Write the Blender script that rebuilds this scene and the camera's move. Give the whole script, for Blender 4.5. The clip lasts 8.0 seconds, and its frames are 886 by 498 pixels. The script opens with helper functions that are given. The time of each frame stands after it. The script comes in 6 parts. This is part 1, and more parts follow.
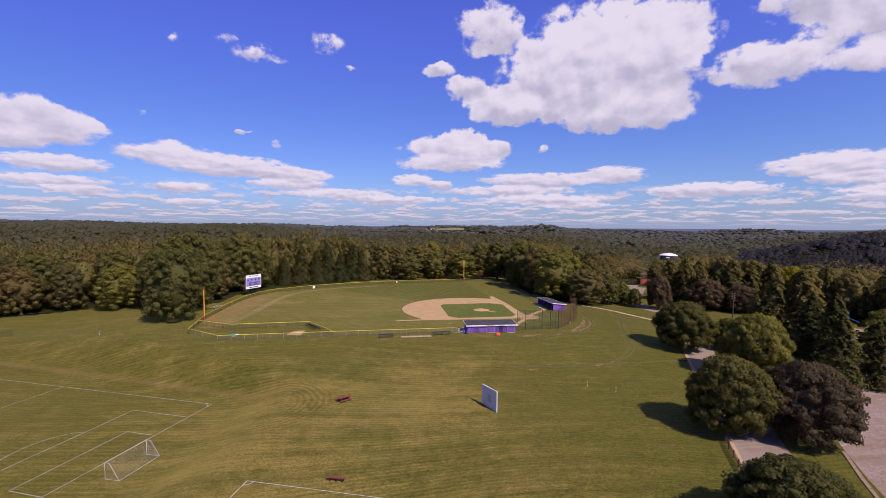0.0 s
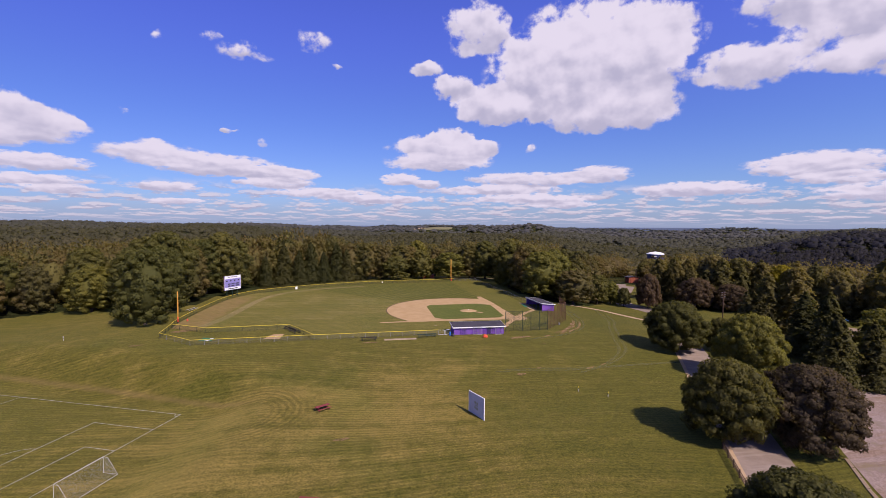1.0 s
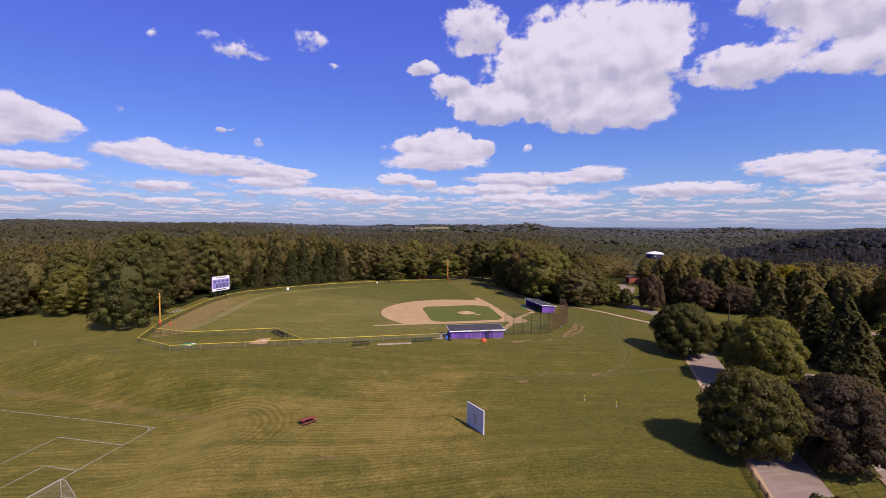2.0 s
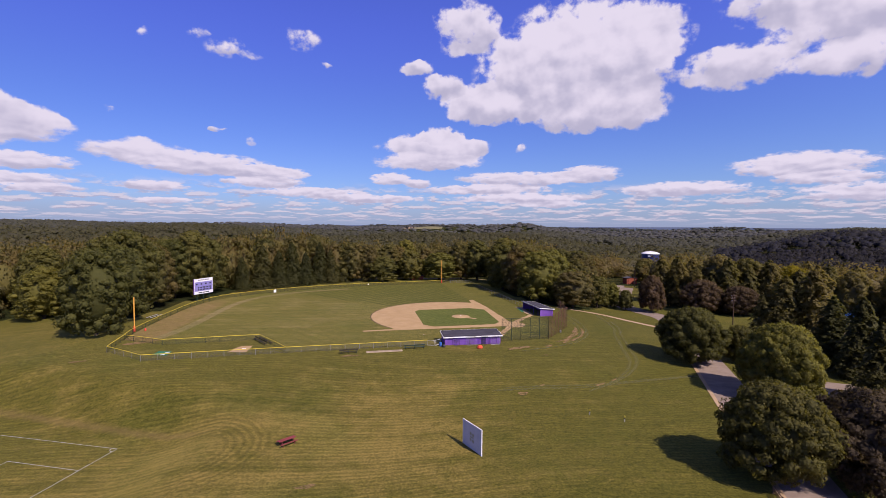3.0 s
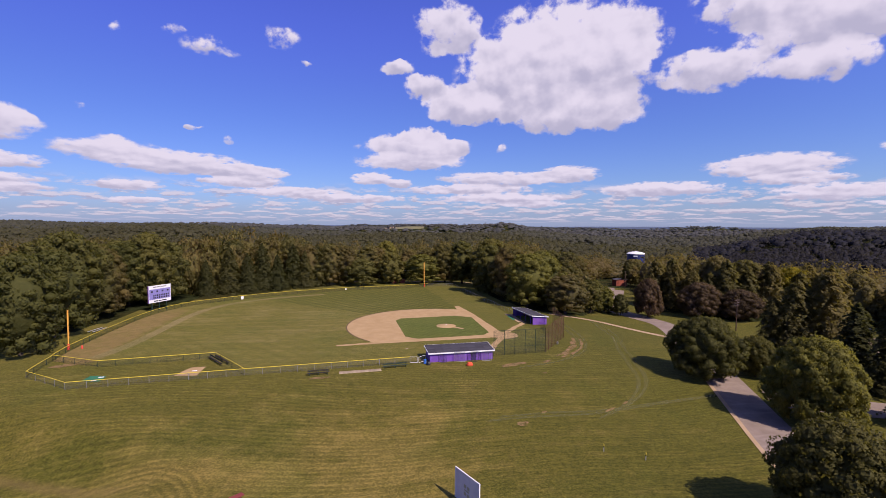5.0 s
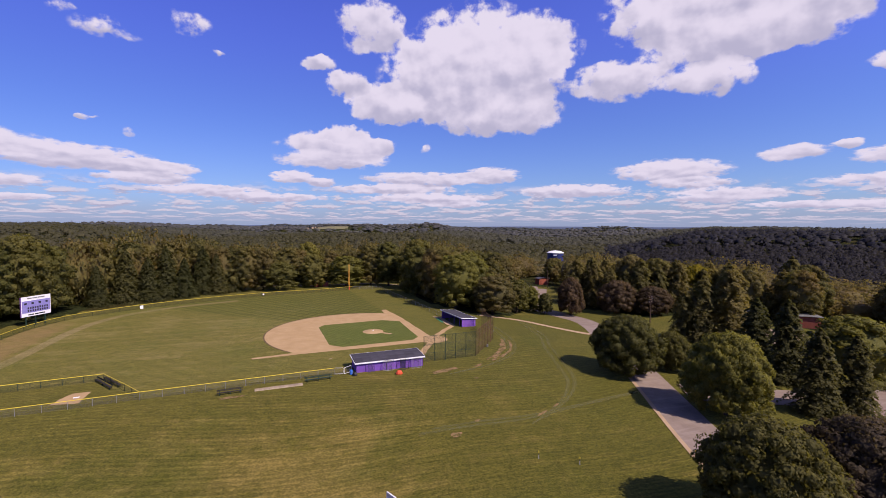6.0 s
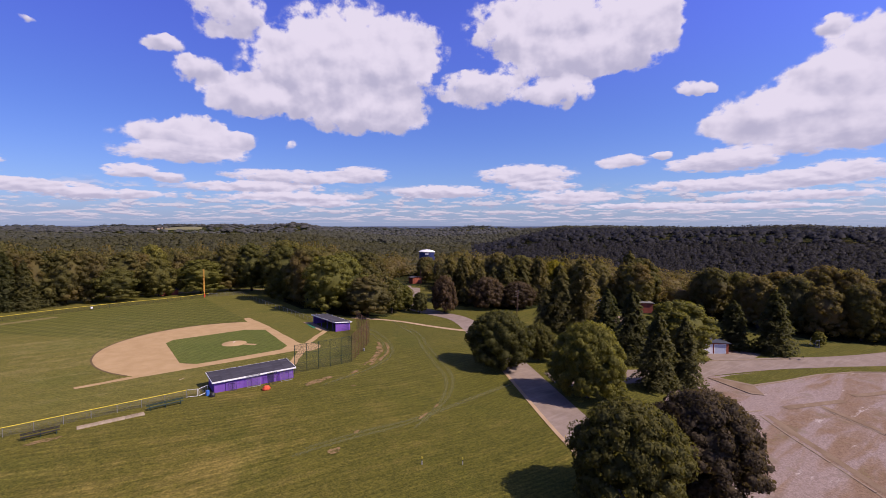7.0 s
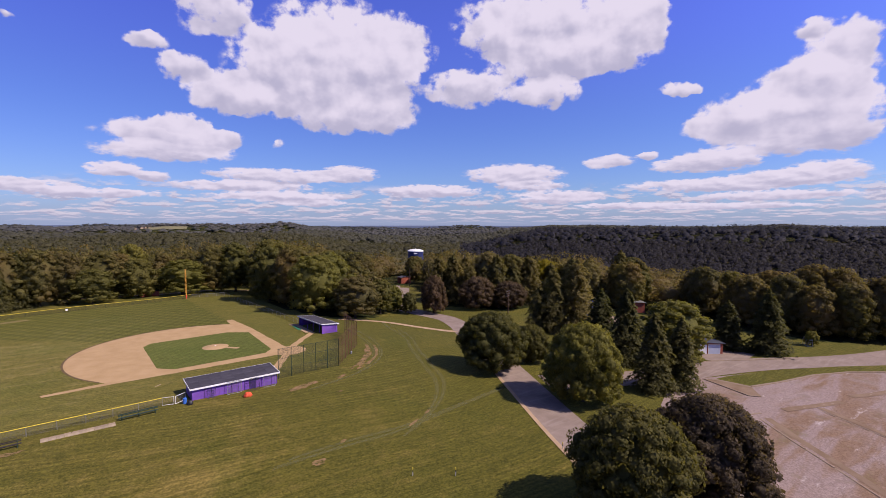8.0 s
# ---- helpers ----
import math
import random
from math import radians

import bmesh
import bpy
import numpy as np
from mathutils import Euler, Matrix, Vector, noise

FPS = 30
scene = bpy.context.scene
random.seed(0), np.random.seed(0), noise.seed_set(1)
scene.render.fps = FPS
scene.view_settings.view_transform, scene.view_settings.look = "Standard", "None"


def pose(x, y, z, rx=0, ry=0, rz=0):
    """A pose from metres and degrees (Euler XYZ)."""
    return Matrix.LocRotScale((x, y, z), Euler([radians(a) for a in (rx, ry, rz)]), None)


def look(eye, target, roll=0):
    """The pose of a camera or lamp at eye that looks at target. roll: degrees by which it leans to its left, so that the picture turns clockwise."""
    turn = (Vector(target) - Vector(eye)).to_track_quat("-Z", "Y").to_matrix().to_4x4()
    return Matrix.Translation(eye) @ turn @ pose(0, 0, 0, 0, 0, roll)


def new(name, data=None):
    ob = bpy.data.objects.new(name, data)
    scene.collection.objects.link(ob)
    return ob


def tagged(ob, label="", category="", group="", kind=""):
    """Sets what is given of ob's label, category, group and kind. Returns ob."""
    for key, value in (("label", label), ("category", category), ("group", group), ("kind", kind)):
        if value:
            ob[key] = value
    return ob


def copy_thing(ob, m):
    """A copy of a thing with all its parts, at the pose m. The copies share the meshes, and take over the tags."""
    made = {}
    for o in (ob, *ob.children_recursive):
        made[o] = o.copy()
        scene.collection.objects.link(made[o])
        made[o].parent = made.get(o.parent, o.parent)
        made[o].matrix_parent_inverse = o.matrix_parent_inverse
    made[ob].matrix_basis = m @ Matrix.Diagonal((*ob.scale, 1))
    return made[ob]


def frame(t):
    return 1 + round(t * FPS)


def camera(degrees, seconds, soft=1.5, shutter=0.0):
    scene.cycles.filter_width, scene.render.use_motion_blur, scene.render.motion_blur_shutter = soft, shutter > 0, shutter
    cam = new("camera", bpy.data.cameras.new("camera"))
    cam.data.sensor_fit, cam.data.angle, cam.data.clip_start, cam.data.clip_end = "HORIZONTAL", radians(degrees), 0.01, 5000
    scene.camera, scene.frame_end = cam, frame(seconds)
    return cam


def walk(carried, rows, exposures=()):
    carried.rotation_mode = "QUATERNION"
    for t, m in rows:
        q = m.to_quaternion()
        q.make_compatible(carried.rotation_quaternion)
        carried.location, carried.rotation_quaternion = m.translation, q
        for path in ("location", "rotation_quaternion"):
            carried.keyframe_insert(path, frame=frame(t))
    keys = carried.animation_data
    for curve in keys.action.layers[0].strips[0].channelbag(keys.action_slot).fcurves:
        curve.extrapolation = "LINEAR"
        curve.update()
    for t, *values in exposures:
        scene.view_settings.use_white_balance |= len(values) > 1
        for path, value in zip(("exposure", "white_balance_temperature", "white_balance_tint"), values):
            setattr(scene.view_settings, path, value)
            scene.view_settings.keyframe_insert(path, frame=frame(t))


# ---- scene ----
cam = camera(87.4, 8.0, soft=0.35)
PATH = [
    (0, (-42.822, -142.142, 28.555), (-42.596, -140.157, 28.458), 0.5),
    (0.5, (-42.246, -140.16, 28.467), (-41.994, -138.179, 28.368), 0.5),
    (1, (-41.61, -137.681, 28.255), (-41.333, -135.703, 28.156), 0.4),
    (1.5, (-41.128, -134.788, 28.004), (-40.845, -132.81, 27.904), 0.4),
    (3, (-39.621, -124.969, 27.822), (-39.303, -122.997, 27.721), 0.4),
    (3.5, (-39.127, -121.495, 27.716), (-38.797, -119.525, 27.614), 0.3),
    (4, (-38.669, -118.101, 27.68), (-38.329, -116.133, 27.577), 0.3),
    (4.5, (-38.378, -114.817, 27.776), (-38.022, -112.852, 27.674), 0.3),
    (6, (-37.601, -107.72, 28.265), (-36.896, -105.852, 28.165), 0.3),
    (6.5, (-37.29, -105.862, 28.198), (-36.295, -104.13, 28.1), 0.2),
    (7, (-36.753, -104.251, 28.075), (-35.565, -102.645, 27.976), 0.1),
    (7.5, (-36.125, -102.918, 27.922), (-34.899, -101.34, 27.821), 0.1),
    (8, (-35.119, -101.372, 27.823), (-33.892, -99.797, 27.722), 0.1),
]
walk(cam, [(t, look(eye, target, roll)) for t, eye, target, roll in PATH], [(0, 0.1, 6600, 25)])

# ---- light ----
SUN_AZ, SUN_EL = 146.0, 45.2


def add_sun():
    a, e = radians(SUN_AZ), radians(SUN_EL)
    way = Vector((math.sin(a) * math.cos(e), math.cos(a) * math.cos(e), math.sin(e)))
    lamp = bpy.data.lights.new("sun", "SUN")
    lamp.energy, lamp.angle, lamp.color = 5.0, radians(0.53), (1.0, 0.92, 0.78)
    ob = new("sun", lamp)
    ob.matrix_world = look(way * 300, (0, 0, 0))


class Nodes:
    """Short forms for building a node tree."""

    def __init__(self, tree):
        self.tree = tree
        tree.nodes.clear()

    def add(self, kind):
        return self.tree.nodes.new(kind)

    def plug(self, socket, value):
        if isinstance(value, bpy.types.NodeSocket):
            self.tree.links.new(value, socket)
        elif isinstance(value, (tuple, list)) and socket.type == "RGBA" and len(value) == 3:
            socket.default_value = (*value, 1.0)
        else:
            socket.default_value = value

    def math(self, op, a, b=0.0, c=0.0, clamp=False):
        n = self.add("ShaderNodeMath")
        n.operation, n.use_clamp = op, clamp
        for i, v in enumerate((a, b, c)):
            self.plug(n.inputs[i], v)
        return n.outputs[0]

    def ramp(self, value, lo, hi, a=0.0, b=1.0, smooth=True):
        n = self.add("ShaderNodeMapRange")
        n.interpolation_type = "SMOOTHSTEP" if smooth else "LINEAR"
        for i, v in enumerate((value, lo, hi, a, b)):
            self.plug(n.inputs[i], v)
        return n.outputs[0]

    def mix(self, f, a, b, blend="MIX"):
        n = self.add("ShaderNodeMix")
        n.data_type, n.blend_type = "RGBA", blend
        self.plug(n.inputs[0], f)
        self.plug(n.inputs[6], a)
        self.plug(n.inputs[7], b)
        return n.outputs[2]

    def noise(self, vec, scale, detail=3.0, rough=0.55, dims="3D", distortion=0.0):
        n = self.add("ShaderNodeTexNoise")
        n.noise_dimensions = dims
        self.plug(n.inputs["Vector"], vec)
        n.inputs["Scale"].default_value = scale
        n.inputs["Detail"].default_value = detail
        n.inputs["Roughness"].default_value = rough
        n.inputs["Distortion"].default_value = distortion
        return n.outputs[0]

    def stretch(self, vec, s, turn=0.0):
        n = self.add("ShaderNodeMapping")
        self.plug(n.inputs["Vector"], vec)
        n.inputs["Scale"].default_value = s
        n.inputs["Rotation"].default_value = (0, 0, radians(turn))
        return n.outputs[0]

    def combine(self, x, y, z=0.0):
        n = self.add("ShaderNodeCombineXYZ")
        for i, v in enumerate((x, y, z)):
            self.plug(n.inputs[i], v)
        return n.outputs[0]


# fair-weather cumulus, bank by bank: azimuth and elevation of each heap, half width, half height, in degrees
BIG_CLOUDS = [
    (12.1, 22.4, 3.7, 2.85), (24.6, 19.9, 8.0, 4.81), (20.8, 17.3, 7.4, 4.18), (30.0, 16.8, 5.1, 5.23), (26.6, 13.6, 7.9, 2.54), (12.9, 14.5, 3.4, 2.28),
    (9.1, 16.3, 2.6, 1.37), (31.9, 20.6, 4.5, 3.3), (6.0, 18.3, 1.8, 0.97), (16.3, 13.8, 4.0, 1.77),
]
SECOND_CLOUDS = [
    (46.3, 22.6, 6.9, 3.36), (54.7, 21.4, 8.3, 3.75), (50.9, 18.9, 7.4, 2.22), (58.6, 19.5, 4.2, 2.32), (41.0, 16.3, 4.9, 1.86), (50.0, 15.5, 4.2, 1.71),
    (60.0, 22.0, 3.2, 2.11),
]
THIRD_CLOUDS = [
    (75.5, 12.2, 4.6, 3.03), (72.6, 11.3, 6.3, 2.23), (77.1, 14.8, 3.4, 2.41), (78.9, 16.7, 1.7, 1.83), (69.8, 10.0, 4.3, 1.55), (75.2, 8.6, 5.5, 1.57),
    (78.9, 10.6, 2.3, 3.41), (65.4, 6.7, 3.7, 0.83), (68.4, 7.0, 4.0, 1.27), (64.6, 14.6, 2.2, 0.73), (76.1, 18.1, 1.6, 1.03), (57.4, 7.3, 2.7, 0.76),
    (61.2, 7.9, 1.3, 0.43),
]
WEST_CLOUDS = [
    (-35.0, 10.2, 2.9, 1.88), (-32.7, 9.0, 3.5, 1.55), (-36.2, 7.8, 2.6, 1.09), (-33.4, 5.7, 4.2, 0.79), (-33.6, 4.1, 4.6, 0.53), (-31.5, 3.3, 3.2, 0.43),
    (-23.9, 7.4, 4.6, 1.17), (-17.9, 6.5, 6.6, 1.18), (-11.3, 5.9, 4.5, 0.84), (-11.9, 4.8, 4.2, 0.59), (-22.9, 4.0, 3.3, 0.54), (-21.9, 2.5, 3.0, 0.3),
    (-6.1, 3.8, 5.6, 0.61), (0.6, 3.2, 6.5, 0.48),
]
NORTH_CLOUDS = [
    (7.5, 9.5, 6.1, 1.47), (8.5, 10.7, 3.1, 0.92), (11.6, 9.1, 3.1, 1.33), (7.2, 7.7, 6.3, 1.01), (2.7, 5.6, 2.3, 0.75), (5.9, 5.1, 1.7, 0.55),
    (18.5, 5.7, 7.1, 0.87), (26.4, 6.1, 3.4, 1.03), (14.4, 4.4, 7.8, 0.61), (18.5, 3.3, 7.6, 0.61), (22.4, 2.6, 3.9, 0.4),
]
EAST_CLOUDS = [
    (46.5, 6.2, 5.7, 1.21), (48.5, 4.8, 4.1, 0.6), (36.2, 4.2, 6.2, 0.83), (51.8, 3.4, 5.3, 0.8), (69.0, 4.4, 9.9, 0.75), (74.5, 5.0, 5.2, 0.76),
    (77.4, 5.3, 3.2, 1.03), (73.3, 3.1, 7.2, 0.5), (60.5, 2.3, 6.4, 0.38), (68.6, 2.1, 9.0, 0.35),
]
WISPS_CLOUDS = [
    (-15.2, 18.6, 2.6, 0.79), (-18.3, 19.7, 1.0, 0.65), (-7.5, 20.5, 1.9, 1.14), (-23.2, 18.8, 0.8, 0.52), (-26.1, 11.3, 0.8, 0.39), (-13.5, 9.1, 0.7, 0.5),
    (18.6, 9.4, 0.7, 0.52), (-4.8, 17.8, 0.9, 0.3), (-16.4, 10.3, 0.9, 0.24),
]
CUMULUS = BIG_CLOUDS + SECOND_CLOUDS + THIRD_CLOUDS + WEST_CLOUDS + NORTH_CLOUDS + EAST_CLOUDS


def add_world():
    world = bpy.data.worlds.new("sky")
    scene.world = world
    world.use_nodes = True
    n = Nodes(world.node_tree)
    sky = n.add("ShaderNodeTexSky")
    sky.sky_type, sky.sun_disc, sky.sun_elevation, sky.sun_rotation = "NISHITA", False, radians(SUN_EL), radians(SUN_AZ)
    sky.altitude, sky.air_density, sky.dust_density, sky.ozone_density = 300.0, 1.0, 0.6, 2.2
    way = n.add("ShaderNodeTexCoord").outputs["Generated"]
    xyz = n.add("ShaderNodeSeparateXYZ")
    n.plug(xyz.inputs[0], way)
    x, y, z = xyz.outputs
    deg = 180 / math.pi
    az = n.math("MULTIPLY", n.math("ARCTAN2", x, y), deg)
    el = n.math("MULTIPLY", n.math("ARCSINE", z), deg)
    # the billows shrink toward the horizon, as the clouds lie farther off
    low = n.math("LOGARITHM", n.math("MAXIMUM", n.math("ADD", el, 1.3), 0.2), 2.718)
    near = n.ramp(el, 4.0, 11.0)
    flat = n.combine(az, n.math("MULTIPLY", el, 1.2))
    far = n.combine(n.math("MULTIPLY", az, 1.5), n.math("MULTIPLY", el, 4.2))

    def billow(scale, detail, rough, shift=(0.0, 0.0)):
        """Noise of one size for the clouds overhead, and smaller and flatter for those far off."""
        both = []
        for vec in (far, flat):
            moved = n.add("ShaderNodeVectorMath")
            moved.operation = "ADD"
            n.plug(moved.inputs[0], vec)
            moved.inputs[1].default_value = (*shift, 0.0)
            both.append(n.noise(moved.outputs[0], scale, detail, rough, "2D"))
        return n.math("ADD", n.math("MULTIPLY", both[1], near), n.math("MULTIPLY", both[0], n.math("SUBTRACT", 1.0, near)))

    big = n.math("SUBTRACT", billow(0.26, 3.0, 0.5), 0.5)
    rise = n.math("SUBTRACT", billow(0.30, 3.0, 0.55, (17.0, 31.0)), 0.5)
    mid = n.math("SUBTRACT", billow(0.50, 7.0, 0.56, (5.0, 9.0)), 0.5)
    azw = n.math("ADD", az, n.math("MULTIPLY", big, n.math("ADD", n.math("MULTIPLY", near, 2.2), 1.0)))
    elw = n.math("ADD", el, n.math("MULTIPLY", rise, n.math("ADD", n.math("MULTIPLY", near, 1.8), 0.35)))
    total, lift = 0.0, 0.0
    for a, e, w, h in CUMULUS + WISPS_CLOUDS:
        u = n.math("MULTIPLY_ADD", azw, 0.92 / w, -a * 0.92 / w)
        v = n.math("MULTIPLY_ADD", elw, 0.92 / h, -e * 0.92 / h)
        d = n.math("SUBTRACT", 1.2, n.math("MULTIPLY_ADD", u, u, n.math("MULTIPLY", v, v)), clamp=True)
        if (a, e, w, h) in WISPS_CLOUDS:
            d = n.math("MULTIPLY", d, 0.42)
        total = n.math("ADD", total, d)
        lift = n.math("MULTIPLY_ADD", d, v, lift)
    lift = n.math("DIVIDE", lift, n.math("MAXIMUM", total, 0.02))
    edge = n.math("MULTIPLY", mid, n.ramp(total, 0.0, 0.35, 0.0, 2.1))
    dense = n.math("ADD", n.math("MINIMUM", total, 1.3), edge)
    heap = n.ramp(dense, 0.08, 0.70)
    # the far rows of small flat clouds over the horizon
    rows = n.noise(n.combine(n.math("MULTIPLY", az, 0.30), n.math("MULTIPLY", low, 6.0)), 1.0, 5.0, 0.58, "2D")
    row = n.ramp(rows, 0.45, 0.60)
    row = n.math("MULTIPLY", row, n.math("MULTIPLY", n.ramp(el, 5.2, 3.4), n.ramp(el, 0.1, 1.2)))
    haze = n.ramp(el, 4.5, -0.5, 0.0, 0.72)
    # sunlit heaps over grey-violet hollows: each billow is bright on its upper side
    relief = n.math("SUBTRACT", billow(0.26, 3.6, 0.46, (40.0, 3.0)), billow(0.26, 3.6, 0.46, (40.5, 4.3)))
    shade = n.math("ADD", n.math("MULTIPLY", relief, 1.8), n.math("MULTIPLY", lift, 0.80))
    shade = n.math("ADD", shade, n.math("MULTIPLY", n.ramp(dense, 0.3, 1.3), -0.12))
    bright = n.ramp(shade, -0.85, 0.30)
    white = n.mix(bright, (5.4, 5.6, 7.2), (8.7, 8.7, 9.9))
    white = n.mix(n.ramp(dense, 0.10, 0.55), (6.6, 6.9, 8.8), white)
    beyond = n.noise(n.combine(n.math("MULTIPLY", az, 0.30), n.math("ADD", n.math("MULTIPLY", low, 6.0), 0.35)), 1.0, 5.0, 0.58, "2D")
    rowc = n.mix(n.ramp(n.math("SUBTRACT", rows, beyond), -0.06, 0.07), (4.9, 5.1, 6.6), (7.8, 7.7, 8.6))
    tone = n.mix(n.ramp(el, 3.0, 13.0), (0.62, 0.86, 1.40), (0.60, 0.83, 1.58))
    tone = n.mix(n.ramp(el, 10.0, 25.0), tone, (0.74, 0.84, 2.12))
    # overhead, out of view, the tone turns paler and warmer to lift blue shadows
    tone = n.mix(n.ramp(el, 30.0, 55.0), tone, (1.30, 1.16, 1.16))
    blue = n.mix(1.0, sky.outputs[0], tone, "MULTIPLY")
    # brighter toward the sun's side
    blue = n.mix(1.0, blue, n.mix(n.ramp(az, -40.0, 95.0, smooth=False), (0.92, 0.92, 0.94), (1.30, 1.26, 1.18)), "MULTIPLY")
    col = n.mix(haze, blue, (3.5, 4.5, 6.7))
    col = n.mix(n.math("MULTIPLY", row, 0.85), col, rowc)
    col = n.mix(heap, col, white)
    back = n.add("ShaderNodeBackground")
    n.plug(back.inputs[0], col)
    back.inputs[1].default_value = 0.078
    out = n.add("ShaderNodeOutputWorld")
    n.plug(out.inputs[0], back.outputs[0])


add_sun()
add_world()

# ---- materials ----
def finish(n, colour, rough=0.85, metal=0.0, bump=None, strength=0.3, distance=0.05, specular=0.3):
    b = n.add("ShaderNodeBsdfPrincipled")
    n.plug(b.inputs["Base Color"], colour)
    n.plug(b.inputs["Roughness"], rough)
    n.plug(b.inputs["Metallic"], metal)
    b.inputs["Specular IOR Level"].default_value = specular
    if bump is not None:
        k = n.add("ShaderNodeBump")
        k.inputs["Strength"].default_value, k.inputs["Distance"].default_value = strength, distance
        n.plug(k.inputs["Height"], bump)
        n.plug(b.inputs["Normal"], k.outputs[0])
    out = n.add("ShaderNodeOutputMaterial")
    n.plug(out.inputs[0], b.outputs[0])
    return b


def fresh(name):
    m = bpy.data.materials.new(name)
    m.use_nodes = True
    return m, Nodes(m.node_tree)


def place(n):
    return n.add("ShaderNodeNewGeometry").outputs["Position"]


def local(n):
    return n.add("ShaderNodeTexCoord").outputs["Object"]


def plain(name, a, b, coarse=1.2, fine=14.0, rough=0.7, metal=0.0, strength=0.15, specular=0.3, vary=0.0):
    """A surface of two close tones: blotches, grain and fine relief; vary sets one object apart from the next."""
    m, n = fresh(name)
    p = local(n)
    f = n.math("ADD", n.math("MULTIPLY", n.noise(p, coarse), 0.6), n.math("MULTIPLY", n.noise(p, fine, 2.0), 0.4))
    c = n.mix(n.ramp(f, 0.3, 0.7), a, b)
    if vary:
        r = n.add("ShaderNodeObjectInfo").outputs["Random"]
        c = n.mix(1.0, c, n.mix(r, (1 - vary,) * 3, (1 + vary,) * 3), "MULTIPLY")
    finish(n, c, n.ramp(f, 0.2, 0.8, rough - 0.08, rough + 0.08), metal, n.noise(p, fine * 2, 2.0), strength, 0.01, specular)
    return m


def lawn_material(name, green, dark, straw, straw_amount, stripes=None, worn=False, rings=False):
    m, n = fresh(name)
    p = place(n)
    fine = n.noise(p, 6.5, 4.0, 0.8)
    tuft = n.noise(p, 1.9, 5.0, 0.78)
    clump = n.noise(p, 0.55, 4.0, 0.68)
    patch = n.noise(p, 0.13, 5.0, 0.62)
    wide = n.noise(p, 0.020, 3.0, 0.55)
    # mower passes, which swing with the slope
    swing = n.add("ShaderNodeVectorMath")
    swing.operation = "ADD"
    n.plug(swing.inputs[0], p)
    n.plug(swing.inputs[1], n.combine(0.0, n.math("MULTIPLY", n.noise(p, 0.010, 1.0, 0.5), 34.0), 0.0))
    streak = n.noise(n.stretch(swing.outputs[0], (0.34, 2.4, 0.3), -4), 1.0, 5.0, 0.72)
    band = n.noise(n.stretch(swing.outputs[0], (0.03, 0.42, 0.1), -4), 1.0, 3.0, 0.6)
    grain = n.math("ADD", n.math("MULTIPLY", tuft, 0.5), n.math("ADD", n.math("MULTIPLY", fine, 0.3), n.math("MULTIPLY", streak, 0.2)))
    c = n.mix(n.ramp(grain, 0.42, 0.58), dark, green)
    speck = n.noise(p, 3.6, 3.0, 0.75)
    dry = n.math("ADD", n.math("MULTIPLY", patch, 0.36), n.math("ADD", n.math("MULTIPLY", wide, 0.36), n.math("MULTIPLY", band, 0.28)))
    dry = n.math("ADD", dry, n.math("MULTIPLY", n.math("SUBTRACT", clump, 0.5), 0.30))
    dry = n.math("ADD", dry, n.math("MULTIPLY", n.math("SUBTRACT", fine, 0.5), 0.34))
    # the higher, drier ground toward the soccer pitches
    xyz = n.add("ShaderNodeSeparateXYZ")
    n.plug(xyz.inputs[0], p)
    parched = n.math("MULTIPLY", n.math("MULTIPLY", n.ramp(xyz.outputs[0], 18.0, -45.0), n.ramp(xyz.outputs[0], -100.0, -66.0)), n.ramp(xyz.outputs[1], -22.0, -62.0))
    dry = n.math("ADD", dry, n.math("MULTIPLY", parched, 0.11))
    # the lusher lawn toward the drive
    lush = n.ramp(xyz.outputs[0], -28.0, 8.0)
    dry = n.math("SUBTRACT", dry, n.math("MULTIPLY", lush, 0.05))
    c = n.mix(lush, c, n.mix(1.0, c, (0.87, 0.92, 0.86), "MULTIPLY"))
    c = n.mix(n.ramp(dry, 0.53 - straw_amount, 0.76 - straw_amount, 0.0, 0.85), c, straw)
    # green flushes in the hollows
    flush = n.noise(p, 0.055, 4.0, 0.6)
    c = n.mix(n.ramp(flush, 0.50, 0.66, 0.0, 0.55), c, n.mix(1.0, c, (0.72, 0.86, 0.70), "MULTIPLY"))
    c = n.mix(1.0, c, n.mix(n.ramp(streak, 0.36, 0.64), (0.90, 0.91, 0.90), (1.10, 1.09, 1.08)), "MULTIPLY")
    c = n.mix(1.0, c, n.mix(n.ramp(speck, 0.38, 0.62), (0.70, 0.72, 0.68), (1.32, 1.29, 1.30)), "MULTIPLY")
    c = n.mix(1.0, c, n.mix(n.ramp(band, 0.36, 0.64), (0.93, 0.94, 0.93), (1.06, 1.05, 1.05)), "MULTIPLY")
    # the fine lines left by each pass of the mower, plain in some stretches and lost in others
    kept = n.ramp(n.noise(p, 0.03, 3.0, 0.6), 0.36, 0.56, 0.25, 1.0)
    w = n.add("ShaderNodeTexWave")
    n.plug(w.inputs["Vector"], n.stretch(swing.outputs[0], (0, 1, 0)))
    w.bands_direction = "Y"
    w.inputs["Scale"].default_value = 0.34
    w.inputs["Distortion"].default_value, w.inputs["Detail"].default_value, w.inputs["Detail Scale"].default_value = 1.8, 4.0, 0.5
    c = n.mix(kept, c, n.mix(1.0, c, n.mix(n.ramp(w.outputs[1], 0.25, 0.9), (0.86, 0.87, 0.86), (1.13, 1.12, 1.10)), "MULTIPLY"))
